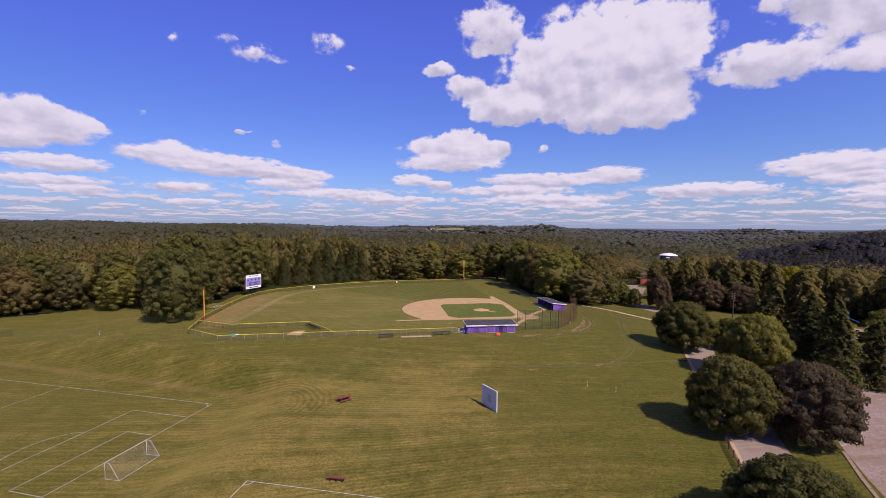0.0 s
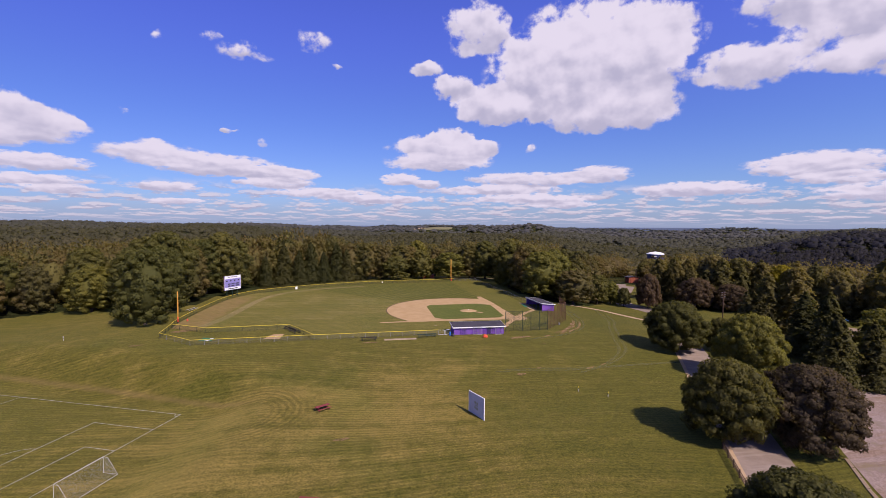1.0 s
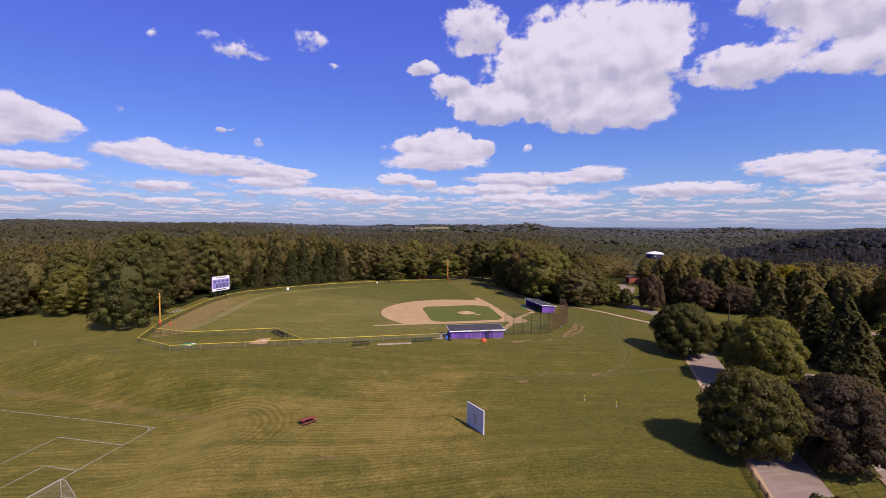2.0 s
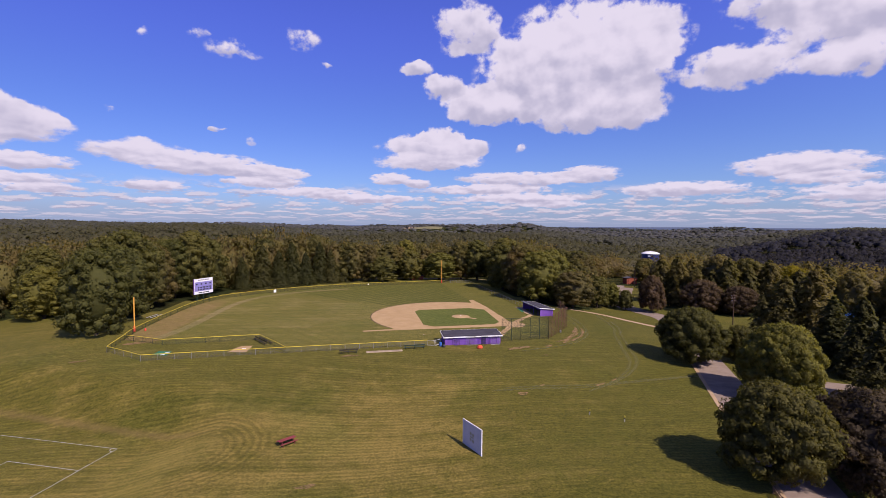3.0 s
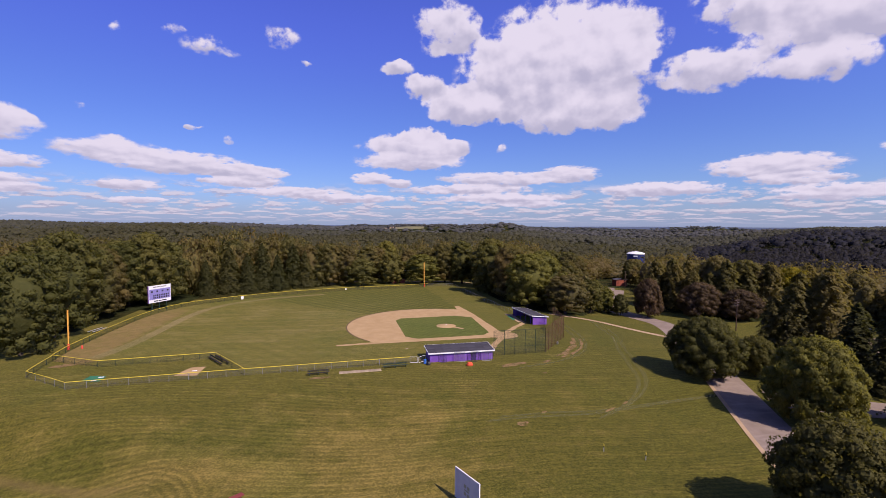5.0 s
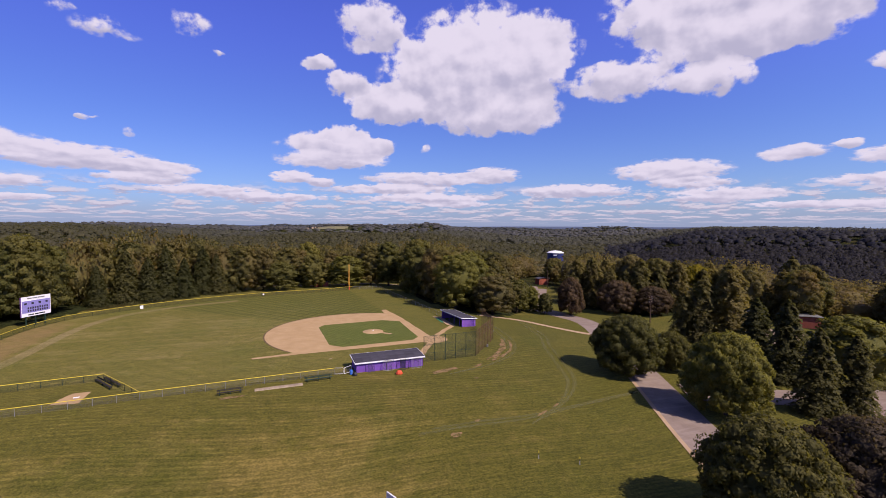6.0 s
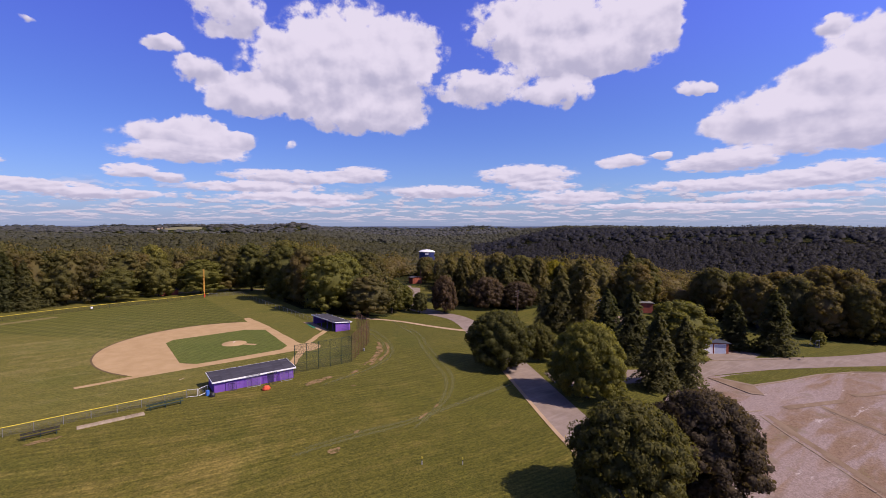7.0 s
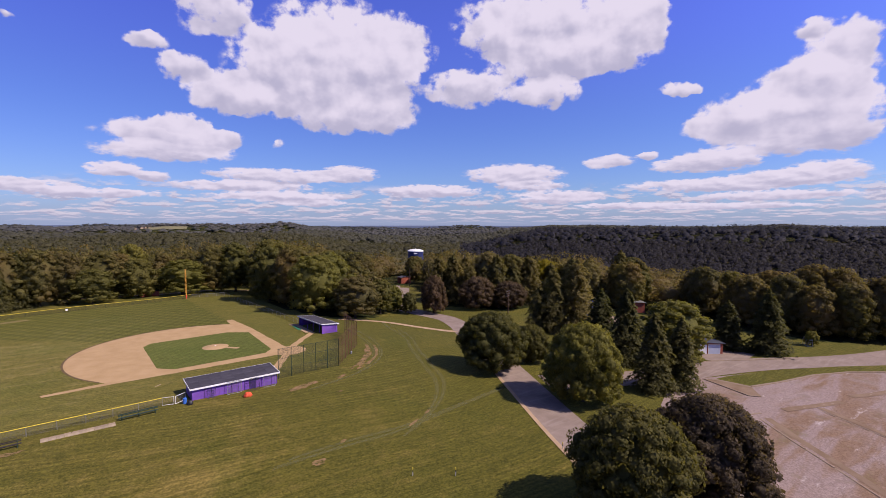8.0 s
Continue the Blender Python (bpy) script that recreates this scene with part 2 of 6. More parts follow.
    if worn:
        # the dry strip inside the fence in left field, rubbed bare in places
        strip = n.math("MULTIPLY", n.ramp(xyz.outputs[0], -84.0, -89.5), n.ramp(xyz.outputs[1], 66.0, 36.0))
        scuff = n.noise(p, 0.5, 5.0, 0.7)
        c = n.mix(n.ramp(n.math("ADD", strip, n.math("MULTIPLY", n.math("SUBTRACT", scuff, 0.5), 1.6)), 0.40, 1.25, 0.0, 0.72), c, (0.215, 0.132, 0.062))
        # right field, mown last: darker and cross-cut
        cut = n.math("ADD", n.math("MULTIPLY", n.math("ADD", xyz.outputs[0], 60.0), 0.68), n.math("MULTIPLY", n.math("SUBTRACT", xyz.outputs[1], 57.0), 0.73))
        cut = n.math("MULTIPLY", n.ramp(cut, -0.8, 1.2), n.ramp(xyz.outputs[1], 24.0, 32.0))
        cut = n.math("MULTIPLY", cut, n.ramp(n.math("MULTIPLY_ADD", xyz.outputs[1], 0.05, xyz.outputs[0]), 0.4, -1.2))
        c = n.mix(cut, c, n.mix(1.0, c, (0.70, 0.79, 0.70), "MULTIPLY"))
        for turn, width in ((38, 2.6), (-40, 3.4)):
            w = n.add("ShaderNodeTexWave")
            n.plug(w.inputs["Vector"], n.stretch(p, (1, 1, 0), turn))
            w.inputs["Scale"].default_value = 0.314 / width
            w.inputs["Distortion"].default_value, w.inputs["Detail"].default_value, w.inputs["Detail Scale"].default_value = 0.5, 2.0, 0.3
            c = n.mix(n.math("ADD", n.math("MULTIPLY", cut, 0.8), 0.2), c, n.mix(1.0, c, n.mix(w.outputs[1], (0.78, 0.80, 0.78), (1.20, 1.18, 1.14)), "MULTIPLY"))
    if stripes:
        turn, width = stripes
        w = n.add("ShaderNodeTexWave")
        n.plug(w.inputs["Vector"], n.stretch(p, (1, 1, 0), turn))
        w.inputs["Scale"].default_value = 0.314 / width
        w.inputs["Distortion"].default_value, w.inputs["Detail"].default_value, w.inputs["Detail Scale"].default_value = 0.5, 2.0, 0.3
        c = n.mix(1.0, c, n.mix(w.outputs[1], (0.86, 0.86, 0.84), (1.10, 1.10, 1.08)), "MULTIPLY")
    if rings:
        # furrows where the mower circled on the bank
        dx, dy = n.math("ADD", xyz.outputs[0], 65.5), n.math("MULTIPLY", n.math("ADD", xyz.outputs[1], 59.0), 1.12)
        d = n.math("SQRT", n.math("ADD", n.math("MULTIPLY", dx, dx), n.math("MULTIPLY", dy, dy)))
        d = n.math("ADD", d, n.math("MULTIPLY", n.math("SUBTRACT", n.noise(p, 0.5, 3.0), 0.5), 0.9))
        wave = n.math("MULTIPLY", n.math("ADD", n.math("SINE", n.math("MULTIPLY", d, 5.6)), 1.0), 0.5)
        ring = n.math("MULTIPLY", n.math("MULTIPLY", n.ramp(d, 4.5, 7.0), n.ramp(d, 14.0, 11.0)), n.ramp(xyz.outputs[0], -68.0, -61.0))
        c = n.mix(ring, c, n.mix(1.0, c, n.mix(wave, (0.74, 0.76, 0.74), (1.16, 1.12, 1.10)), "MULTIPLY"))
        # the dry brown edge along the foot of the bank
        off = n.math("ABSOLUTE", n.math("ADD", n.math("MULTIPLY", n.math("ADD", xyz.outputs[0], 66.0), 0.401), n.math("MULTIPLY", n.math("ADD", xyz.outputs[1], 51.5), 0.916)))
        off = n.math("ADD", off, n.math("MULTIPLY", n.math("SUBTRACT", n.noise(p, 0.8, 4.0, 0.7), 0.5), 1.6))
        foot = n.math("MULTIPLY", n.ramp(off, 1.2, 0.0, 0.0, 0.45), n.ramp(xyz.outputs[0], -62.0, -68.0))
        c = n.mix(foot, c, (0.165, 0.108, 0.042))
    b = finish(n, c, 0.95, 0.0, grain, 0.8, 0.16, 0.12)
    # upright blades catch the light at a low angle of view
    b.inputs["Sheen Weight"].default_value, b.inputs["Sheen Roughness"].default_value = 0.26, 0.45
    n.plug(b.inputs["Sheen Tint"], (0.62, 0.54, 0.12))
    return m


def forest_material(name):
    m, n = fresh(name)
    p = place(n)
    v = n.add("ShaderNodeTexVoronoi")
    n.plug(v.inputs["Vector"], n.stretch(p, (1, 1, 0.3)))
    v.inputs["Scale"].default_value = 0.085
    leaf = n.noise(p, 0.5, 4.0, 0.65)
    wide = n.noise(p, 0.006, 3.0)
    c = n.mix(leaf, (0.018, 0.026, 0.009), (0.055, 0.062, 0.020))
    c = n.mix(n.ramp(v.outputs["Color"], 0.45, 0.95), c, (0.085, 0.072, 0.020))
    c = n.mix(n.ramp(wide, 0.62, 0.70), c, (0.045, 0.052, 0.018))
    h = n.math("SUBTRACT", n.math("MULTIPLY", leaf, 0.7), n.math("MULTIPLY", v.outputs["Distance"], 0.9))
    finish(n, c, 0.95, 0.0, h, 1.0, 7.0, 0.05)
    return m


def leaf_material(name, dark, light, turned=None, amount=0.0):
    m, n = fresh(name)
    p = local(n)
    r = n.add("ShaderNodeObjectInfo").outputs["Random"]
    isle = n.add("ShaderNodeNewGeometry").outputs["Random Per Island"]
    clump = n.noise(place(n), 0.8, 5.0, 0.72)
    f = n.math("ADD", n.math("MULTIPLY", isle, 0.34), n.math("MULTIPLY", clump, 0.7))
    c = n.mix(n.ramp(f, 0.15, 0.85), dark, light)
    if turned:
        c = n.mix(n.math("MULTIPLY", n.ramp(n.noise(place(n), 0.075, 2.0, 0.5), 0.42, 0.62), amount), c, turned)
    c = n.mix(1.0, c, n.mix(r, (0.82, 0.86, 0.82), (1.24, 1.15, 1.05)), "MULTIPLY")
    b = finish(n, c, 0.62, 0.0, n.noise(place(n), 1.6, 4.0, 0.7), 0.8, 0.5, specular=0.2)
    glow = n.add("ShaderNodeBsdfTranslucent")
    n.plug(glow.inputs[0], n.mix(1.0, c, (1.25, 1.2, 0.6), "MULTIPLY"))
    mixer = n.add("ShaderNodeMixShader")
    mixer.inputs[0].default_value = 0.52
    n.plug(mixer.inputs[1], b.outputs[0])
    n.plug(mixer.inputs[2], glow.outputs[0])
    for o in n.tree.nodes:
        if o.type == "OUTPUT_MATERIAL":
            n.plug(o.inputs[0], mixer.outputs[0])
    return m


def dirt_material(name, a, b, tracks=0.0):
    m, n = fresh(name)
    p = place(n)
    g = n.noise(p, 9.0, 3.0, 0.7)
    s = n.noise(p, 0.35, 4.0, 0.6)
    f = n.math("ADD", n.math("MULTIPLY", g, 0.35), n.math("MULTIPLY", s, 0.65))
    c = n.mix(n.ramp(f, 0.32, 0.68), a, b)
    if tracks:
        t = n.noise(n.stretch(p, (0.12, 1.1, 0.5), 28), 1.0, 4.0, 0.6)
        c = n.mix(n.ramp(t, 0.5, 0.72, 0.0, tracks), c, (0.40, 0.34, 0.30))
    finish(n, c, 0.95, 0.0, g, 0.4, 0.04, 0.1)
    return m


def chain_link(name, tone, cover, pitch=0.06):
    """Woven wire: thin crossed strands with the gaps left clear."""
    m, n = fresh(name)
    p = local(n)
    xyz = n.add("ShaderNodeSeparateXYZ")
    n.plug(xyz.inputs[0], p)
    run = n.math("ADD", xyz.outputs[0], xyz.outputs[1])
    k = []
    for s in (1.0, -1.0):
        d = n.math("MULTIPLY", n.math("ADD", run, n.math("MULTIPLY", xyz.outputs[2], s)), 1 / pitch)
        k.append(n.math("LESS_THAN", n.math("FRACT", d), cover))
    hit = n.math("MAXIMUM", k[0], k[1])
    b = finish(n, tone, 0.55, 0.3)
    clear = n.add("ShaderNodeBsdfTransparent")
    mixer = n.add("ShaderNodeMixShader")
    n.plug(mixer.inputs[0], hit)
    n.plug(mixer.inputs[1], clear.outputs[0])
    n.plug(mixer.inputs[2], b.outputs[0])
    for o in n.tree.nodes:
        if o.type == "OUTPUT_MATERIAL":
            n.plug(o.inputs[0], mixer.outputs[0])
    return m


GRASS = lawn_material("lawn", (0.105, 0.091, 0.015), (0.056, 0.052, 0.008), (0.182, 0.134, 0.036), 0.05, None, False, True)
OUTFIELD = lawn_material("ball field turf", (0.128, 0.111, 0.024), (0.083, 0.077, 0.016), (0.215, 0.168, 0.066), 0.05, None, True)
INFIELD = lawn_material("infield turf", (0.094, 0.112, 0.024), (0.062, 0.078, 0.016), (0.125, 0.128, 0.034), -0.08, (45, 1.6))
FOREST = forest_material("forest")
LIP = plain("dark turf lip", (0.100, 0.068, 0.028), (0.155, 0.102, 0.046), 1.2, 9.0, 0.95)
CLAY = dirt_material("infield clay", (0.365, 0.243, 0.118), (0.435, 0.298, 0.154))
PATH_DIRT = dirt_material("worn dirt", (0.33, 0.225, 0.13), (0.43, 0.31, 0.19))
ASPHALT = dirt_material("weathered asphalt", (0.205, 0.156, 0.126), (0.272, 0.213, 0.175), 0.25)


def gravel_material():
    """Packed gravel: stones, brown soil drifts, grey driving lanes, pale scrapes and thin weeds."""
    m, n = fresh("gravel lot")
    p = place(n)
    stone = n.noise(p, 3.2, 5.0, 0.82)
    drift = n.noise(p, 0.055, 5.0, 0.62, distortion=0.6)
    blot = n.noise(p, 0.5, 5.0, 0.7)
    f = n.math("ADD", n.math("MULTIPLY", drift, 0.7), n.math("MULTIPLY", blot, 0.3))
    c = n.mix(n.ramp(f, 0.42, 0.58), (0.204, 0.134, 0.088), (0.244, 0.182, 0.150))
    # driving lanes, swept grey
    lane = n.noise(n.stretch(p, (0.035, 0.22, 0.5), 38), 1.0, 4.0, 0.55, distortion=0.8)
    c = n.mix(n.ramp(lane, 0.44, 0.58, 0.0, 0.75), c, (0.276, 0.216, 0.200))
    scrape = n.noise(n.stretch(p, (0.12, 0.5, 0.5), 20), 1.0, 5.0, 0.7)
    c = n.mix(n.ramp(scrape, 0.62, 0.72, 0.0, 0.7), c, (0.48, 0.42, 0.39))
    c = n.mix(n.math("MULTIPLY", n.ramp(n.noise(p, 0.16, 4.0, 0.65), 0.54, 0.64), n.ramp(stone, 0.42, 0.6, 0.0, 0.6)), c, (0.115, 0.100, 0.034))
    c = n.mix(1.0, c, n.mix(n.ramp(stone, 0.36, 0.64), (0.74, 0.72, 0.70), (1.22, 1.22, 1.22)), "MULTIPLY")
    finish(n, c, 0.95, 0.0, stone, 0.6, 0.06, 0.1)
    return m


GRAVEL = gravel_material()
LOT_DIRT = dirt_material("lot dirt", (0.175, 0.118, 0.074), (0.240, 0.172, 0.116))
KERB = plain("kerb concrete", (0.210, 0.152, 0.100), (0.290, 0.218, 0.150), 0.8, 9.0, 0.9)
CHALK = plain("line paint", (0.32, 0.32, 0.25), (0.50, 0.50, 0.43), 0.5, 5.0, 0.9)
PURPLE = plain("purple painted board", (0.155, 0.065, 0.315), (0.195, 0.088, 0.385), 0.8, 12.0, 0.6)
PURPLE_DARK = plain("dark purple panel", (0.045, 0.02, 0.11), (0.07, 0.03, 0.16), 0.8, 12.0, 0.6)
WHITE = plain("white paint", (0.70, 0.70, 0.69), (0.80, 0.80, 0.79), 1.0, 10.0, 0.55)
SHINGLE = plain("dark roof shingle", (0.035, 0.033, 0.042), (0.065, 0.060, 0.072), 0.6, 7.0, 0.9, vary=0.18)
GREEN_STEEL = plain("dark green steel", (0.012, 0.030, 0.022), (0.022, 0.048, 0.035), 1.0, 9.0, 0.5)
GALV = plain("galvanised steel", (0.28, 0.28, 0.27), (0.40, 0.40, 0.39), 1.0, 12.0, 0.45, 0.6)
RUST = plain("rusty brown steel", (0.10, 0.045, 0.025), (0.16, 0.075, 0.040), 1.2, 9.0, 0.8)
YELLOW = plain("yellow fence cap", (0.62, 0.47, 0.04), (0.72, 0.56, 0.07), 0.8, 9.0, 0.55)
ORANGE = plain("yellow-orange pole paint", (0.70, 0.33, 0.05), (0.80, 0.42, 0.08), 0.8, 9.0, 0.55)
RED_PAD = plain("red pad", (0.55, 0.05, 0.03), (0.65, 0.09, 0.05), 0.8, 8.0, 0.6)
RED_WOOD = plain("red painted wood", (0.17, 0.030, 0.030), (0.24, 0.050, 0.045), 1.2, 16.0, 0.7, vary=0.12)
BROWN_WOOD = plain("weathered brown wood", (0.06, 0.035, 0.022), (0.10, 0.060, 0.040), 1.2, 16.0, 0.8, vary=0.15)
BARK = plain("bark", (0.045, 0.033, 0.024), (0.085, 0.065, 0.050), 1.5, 8.0, 0.95, 0.0, 0.5)
BLACK = plain("black plastic", (0.012, 0.012, 0.014), (0.025, 0.025, 0.028), 1.0, 9.0, 0.5)
BLUE = plain("blue plastic", (0.03, 0.13, 0.45), (0.05, 0.18, 0.55), 1.0, 9.0, 0.4)
BRICK = plain("red brick", (0.22, 0.055, 0.032), (0.30, 0.085, 0.050), 1.0, 6.0, 0.9)
NAVY = plain("navy tank paint", (0.016, 0.024, 0.085), (0.026, 0.036, 0.12), 0.15, 3.0, 0.45)
MAT_GREEN = plain("green turf mat", (0.02, 0.13, 0.065), (0.035, 0.17, 0.09), 0.8, 9.0, 0.9)
STONE = plain("pale flagstone", (0.250, 0.185, 0.115), (0.38, 0.300, 0.200), 0.8, 7.0, 0.9, vary=0.15)
WIRE_GREEN = chain_link("green chain link", (0.030, 0.042, 0.032), 0.12)
WIRE_GREY = chain_link("grey chain link", (0.16, 0.155, 0.145), 0.09)
WIRE_BROWN = chain_link("rusty chain link", (0.13, 0.07, 0.042), 0.15)
NET = chain_link("white netting", (0.42, 0.42, 0.40), 0.035, 0.12)
LEAF_MAPLE = leaf_material("maple leaves", (0.064, 0.066, 0.021), (0.170, 0.162, 0.050))
LEAF_PURPLE = leaf_material("purple maple leaves", (0.066, 0.048, 0.032), (0.168, 0.122, 0.078))
LEAF_LIGHT = leaf_material("light green leaves", (0.118, 0.120, 0.030), (0.258, 0.244, 0.060))
LEAF_WOOD = leaf_material("woodland leaves", (0.092, 0.092, 0.033), (0.190, 0.174, 0.056), (0.186, 0.130, 0.054), 0.55)
LEAF_DARK = leaf_material("dark woodland leaves", (0.098, 0.101, 0.030), (0.190, 0.180, 0.052))
LEAF_GOLD = leaf_material("golden leaves", (0.165, 0.145, 0.016), (0.370, 0.310, 0.029))
LEAF_SPRUCE = leaf_material("spruce needles", (0.060, 0.065, 0.027), (0.124, 0.124, 0.048))
LEAF_PINE = leaf_material("pine needles", (0.110, 0.102, 0.042), (0.215, 0.190, 0.074))
LEAF_EAST = leaf_material("shaded woodland leaves", (0.100, 0.090, 0.036), (0.190, 0.166, 0.062), (0.195, 0.142, 0.064), 0.5)
# shade and blue haze over the eastern ridge are put into this leaf colour
LEAF_RIDGE_SHADE = leaf_material("shade-toned ridge woods", (0.036, 0.036, 0.048), (0.058, 0.056, 0.068))
# aerial haze is in the colour: leaves turn greyer, then bluer, farther off
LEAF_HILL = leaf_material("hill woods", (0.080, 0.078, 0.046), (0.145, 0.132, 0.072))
LEAF_FAR_HAZE = leaf_material("haze-tinted far hill woods", (0.088, 0.096, 0.104), (0.132, 0.138, 0.138))
LEAF_MID_HAZE = leaf_material("haze-tinted middle hill woods", (0.088, 0.088, 0.068), (0.142, 0.136, 0.096))
BAND = lawn_material("dry mown turf", (0.195, 0.152, 0.066), (0.140, 0.112, 0.045), (0.240, 0.185, 0.090), 0.08)
PASTURE = plain("distant pasture", (0.150, 0.142, 0.066), (0.190, 0.175, 0.086), 0.02, 0.2, 0.95)


def broken(name, bare, thin, cover, most=1.0):
    """Bare soil and thin turf that break up into the lawn under them; cover sets how much of it shows."""
    m, n = fresh(name)
    p = place(n)
    f = n.math("ADD", n.math("MULTIPLY", n.noise(p, 0.8, 4.0, 0.7), 0.55), n.math("MULTIPLY", n.noise(p, 4.0, 4.0, 0.75), 0.45))
    b = finish(n, n.mix(n.ramp(f, 0.44, 0.60), thin, bare), 0.95, 0.0, f, 0.5, 0.05, 0.1)
    clear = n.add("ShaderNodeBsdfTransparent")
    mixer = n.add("ShaderNodeMixShader")
    n.plug(mixer.inputs[0], n.ramp(f, 0.56 - cover, 0.66 - cover, 0.0, most))
    n.plug(mixer.inputs[1], clear.outputs[0])
    n.plug(mixer.inputs[2], b.outputs[0])
    for o in n.tree.nodes:
        if o.type == "OUTPUT_MATERIAL":
            n.plug(o.inputs[0], mixer.outputs[0])
    return m


WORN = broken("worn turf", (0.29, 0.175, 0.090), (0.16, 0.120, 0.045), 0.19, 0.9)
TRACK = broken("wheel-worn grass", (0.160, 0.150, 0.052), (0.140, 0.132, 0.042), 0.22, 0.5)

# ---- small builders ----
def link_mesh(name, verts, faces, material, smooth=False):
    me = bpy.data.meshes.new(name)
    me.from_pydata(verts, [], faces)
    if material:
        me.materials.append(material)
    if smooth:
        me.shade_smooth()
    me.update()
    return me


def part(name, bm, material, parent=None, label=""):
    me = bpy.data.meshes.new(name)
    bm.to_mesh(me)
    bm.free()
    me.materials.append(material)
    ob = new(name, me)
    if parent is not None:
        ob.parent = parent
    return tagged(ob, label)


def mesh_part(name, me, parent=None, label=""):
    ob = new(name, me)
    if parent is not None:
        ob.parent = parent
    return tagged(ob, label)


def thing(name, label, category, m=None, group="", kind=""):
    ob = new(name)
    ob.empty_display_size = 0.3
    if m is not None:
        ob.matrix_world = m
    return tagged(ob, label, category, group, kind)


def box(bm, x0, x1, y0, y1, z0, z1, bevel=0.0):
    r = bmesh.ops.create_cube(bm, size=1.0, matrix=Matrix.Translation(((x0 + x1) / 2, (y0 + y1) / 2, (z0 + z1) / 2)) @ Matrix.Diagonal((x1 - x0, y1 - y0, z1 - z0, 1)))
    if bevel:
        edges = list({e for v in r["verts"] for e in v.link_edges})
        bmesh.ops.bevel(bm, geom=edges, offset=bevel, segments=1, affect="EDGES")
    return bm


def boxes(*rows, bevel=0.0):
    bm = bmesh.new()
    for r in rows:
        box(bm, *r, bevel=bevel)
    return bm


def rod(bm, a, b, r0, r1=None, sides=8):
    a, b = Vector(a), Vector(b)
    d = b - a
    m = Matrix.Translation((a + b) / 2) @ d.to_track_quat("Z", "Y").to_matrix().to_4x4()
    bmesh.ops.create_cone(bm, cap_ends=True, segments=sides, radius1=r0, radius2=r0 if r1 is None else r1, depth=d.length, matrix=m)
    return bm


def rods(*rows, sides=8):
    bm = bmesh.new()
    for a, b, r in rows:
        rod(bm, a, b, r, sides=sides)
    return bm


# ---- the lie of the land ----
def smooth(a, b, v):
    v = min(1.0, max(0.0, (v - a) / (b - a)))
    return v * v * (3 - 2 * v)


def plateau(x, y):
    """Metres outside the levelled ball field (negative inside)."""
    dx, dy = abs(x + 46) - 40, abs(y - 48) - 48
    return math.hypot(max(dx, 0), max(dy, 0)) + min(max(dx, dy), 0) - 20


def near_ground(x, y):
    d = plateau(x, y)
    z = 0.010 * max(0.0, min(-x, 130.0)) - 3.5 * smooth(-2, 44, d)
    # the sunk soccer pitch with its bank
    w = smooth(-58, -73, x - 0.20 * (y + 54)) * smooth(-37, -51, y + 0.45 * (x + 76))
    z += w * (-5.8 - z)
    # lawn falling away behind the start
    z -= 0.03 * max(0.0, -72 - y) * (1 - w)
    return z


# heights of the land at these distances, by compass sector
REACH = (200, 480, 700, 1000, 1900, 3000, 4000, 4900)
WEST = (-4, -20, -26, -16, 8, 2, 0, -4)
NORTH = (-4, -22, -36, -42, -22, -4, 2, -2)
GAP = (-4, -26, -48, -44, -46, -34, -14, -4)
EAST = (-4, -60, -66, 4, 8, 2, -2, 0)


def ground_z(x, y):
    """Near ground, then the wooded slopes down to the valley and the hills beyond it."""
    dx, dy = x + 40, y + 105
    r = math.hypot(dx, dy)
    z0 = near_ground(max(-260, min(200, x)), max(-220, min(200, y)))
    if r < 180:
        return z0
    az = math.degrees(math.atan2(dx, dy))
    r *= 1 + 0.16 * noise.noise(Vector((x * 0.0011, y * 0.0011, 5.5)))
    k = 0
    while k < len(REACH) - 2 and r > REACH[k + 1]:
        k += 1
    t = smooth(REACH[k], REACH[k + 1], r)
    w = [row[k] + (row[k + 1] - row[k]) * t for row in (WEST, NORTH, GAP, EAST)]
    a, b, c = smooth(-22, 0, az), smooth(20, 29, az), smooth(40, 52, az)
    z = w[0] + (w[1] - w[0]) * a
    z = z + (w[2] - z) * b
    z = z + (w[3] - z) * c
    grow = smooth(350, 1500, r)
    z += grow * ((17 + 16 * smooth(1500, 2800, r)) * noise.noise(Vector((x * 0.0017, y * 0.0017, 3.1))) + 6 * noise.noise(Vector((x * 0.006, y * 0.006, 7.7))))
    # fold behind fold of the wooded hills, less so along the eastern ridge
    fold = r * 0.0125 + 4.0 * noise.noise(Vector((x * 0.0014, y * 0.0014, 1.7)))
    z += 10 * smooth(450, 850, r) * (1 - 0.9 * c) * math.sin(fold)
    # the hillside with the mown field
    z += 26 * math.exp(-((x - 305) / 230.0) ** 2 - ((y - 2680) / 120.0) ** 2)
    # the wooded bluff on the skyline, with a long shoulder to the west
    z += 46 * math.exp(-((x - 850) / (200.0 if x < 850 else 110.0)) ** 2 - ((y - 2340) / 220.0) ** 2)
    return z0 + (z - z0) * smooth(200, 420, r)


def axis(lo, hi, step, reach):
    a = list(np.arange(lo, hi + 0.01, step))
    s, v, out = step, hi, []
    while v < reach:
        s = min(s * 1.07, 60)
        v = v + s
        out.append(min(v, reach))
    s, v, low = step, lo, []
    while v > -reach:
        s = min(s * 1.07, 60)
        v = v - s
        low.append(max(v, -reach))
    return low[::-1] + a + out


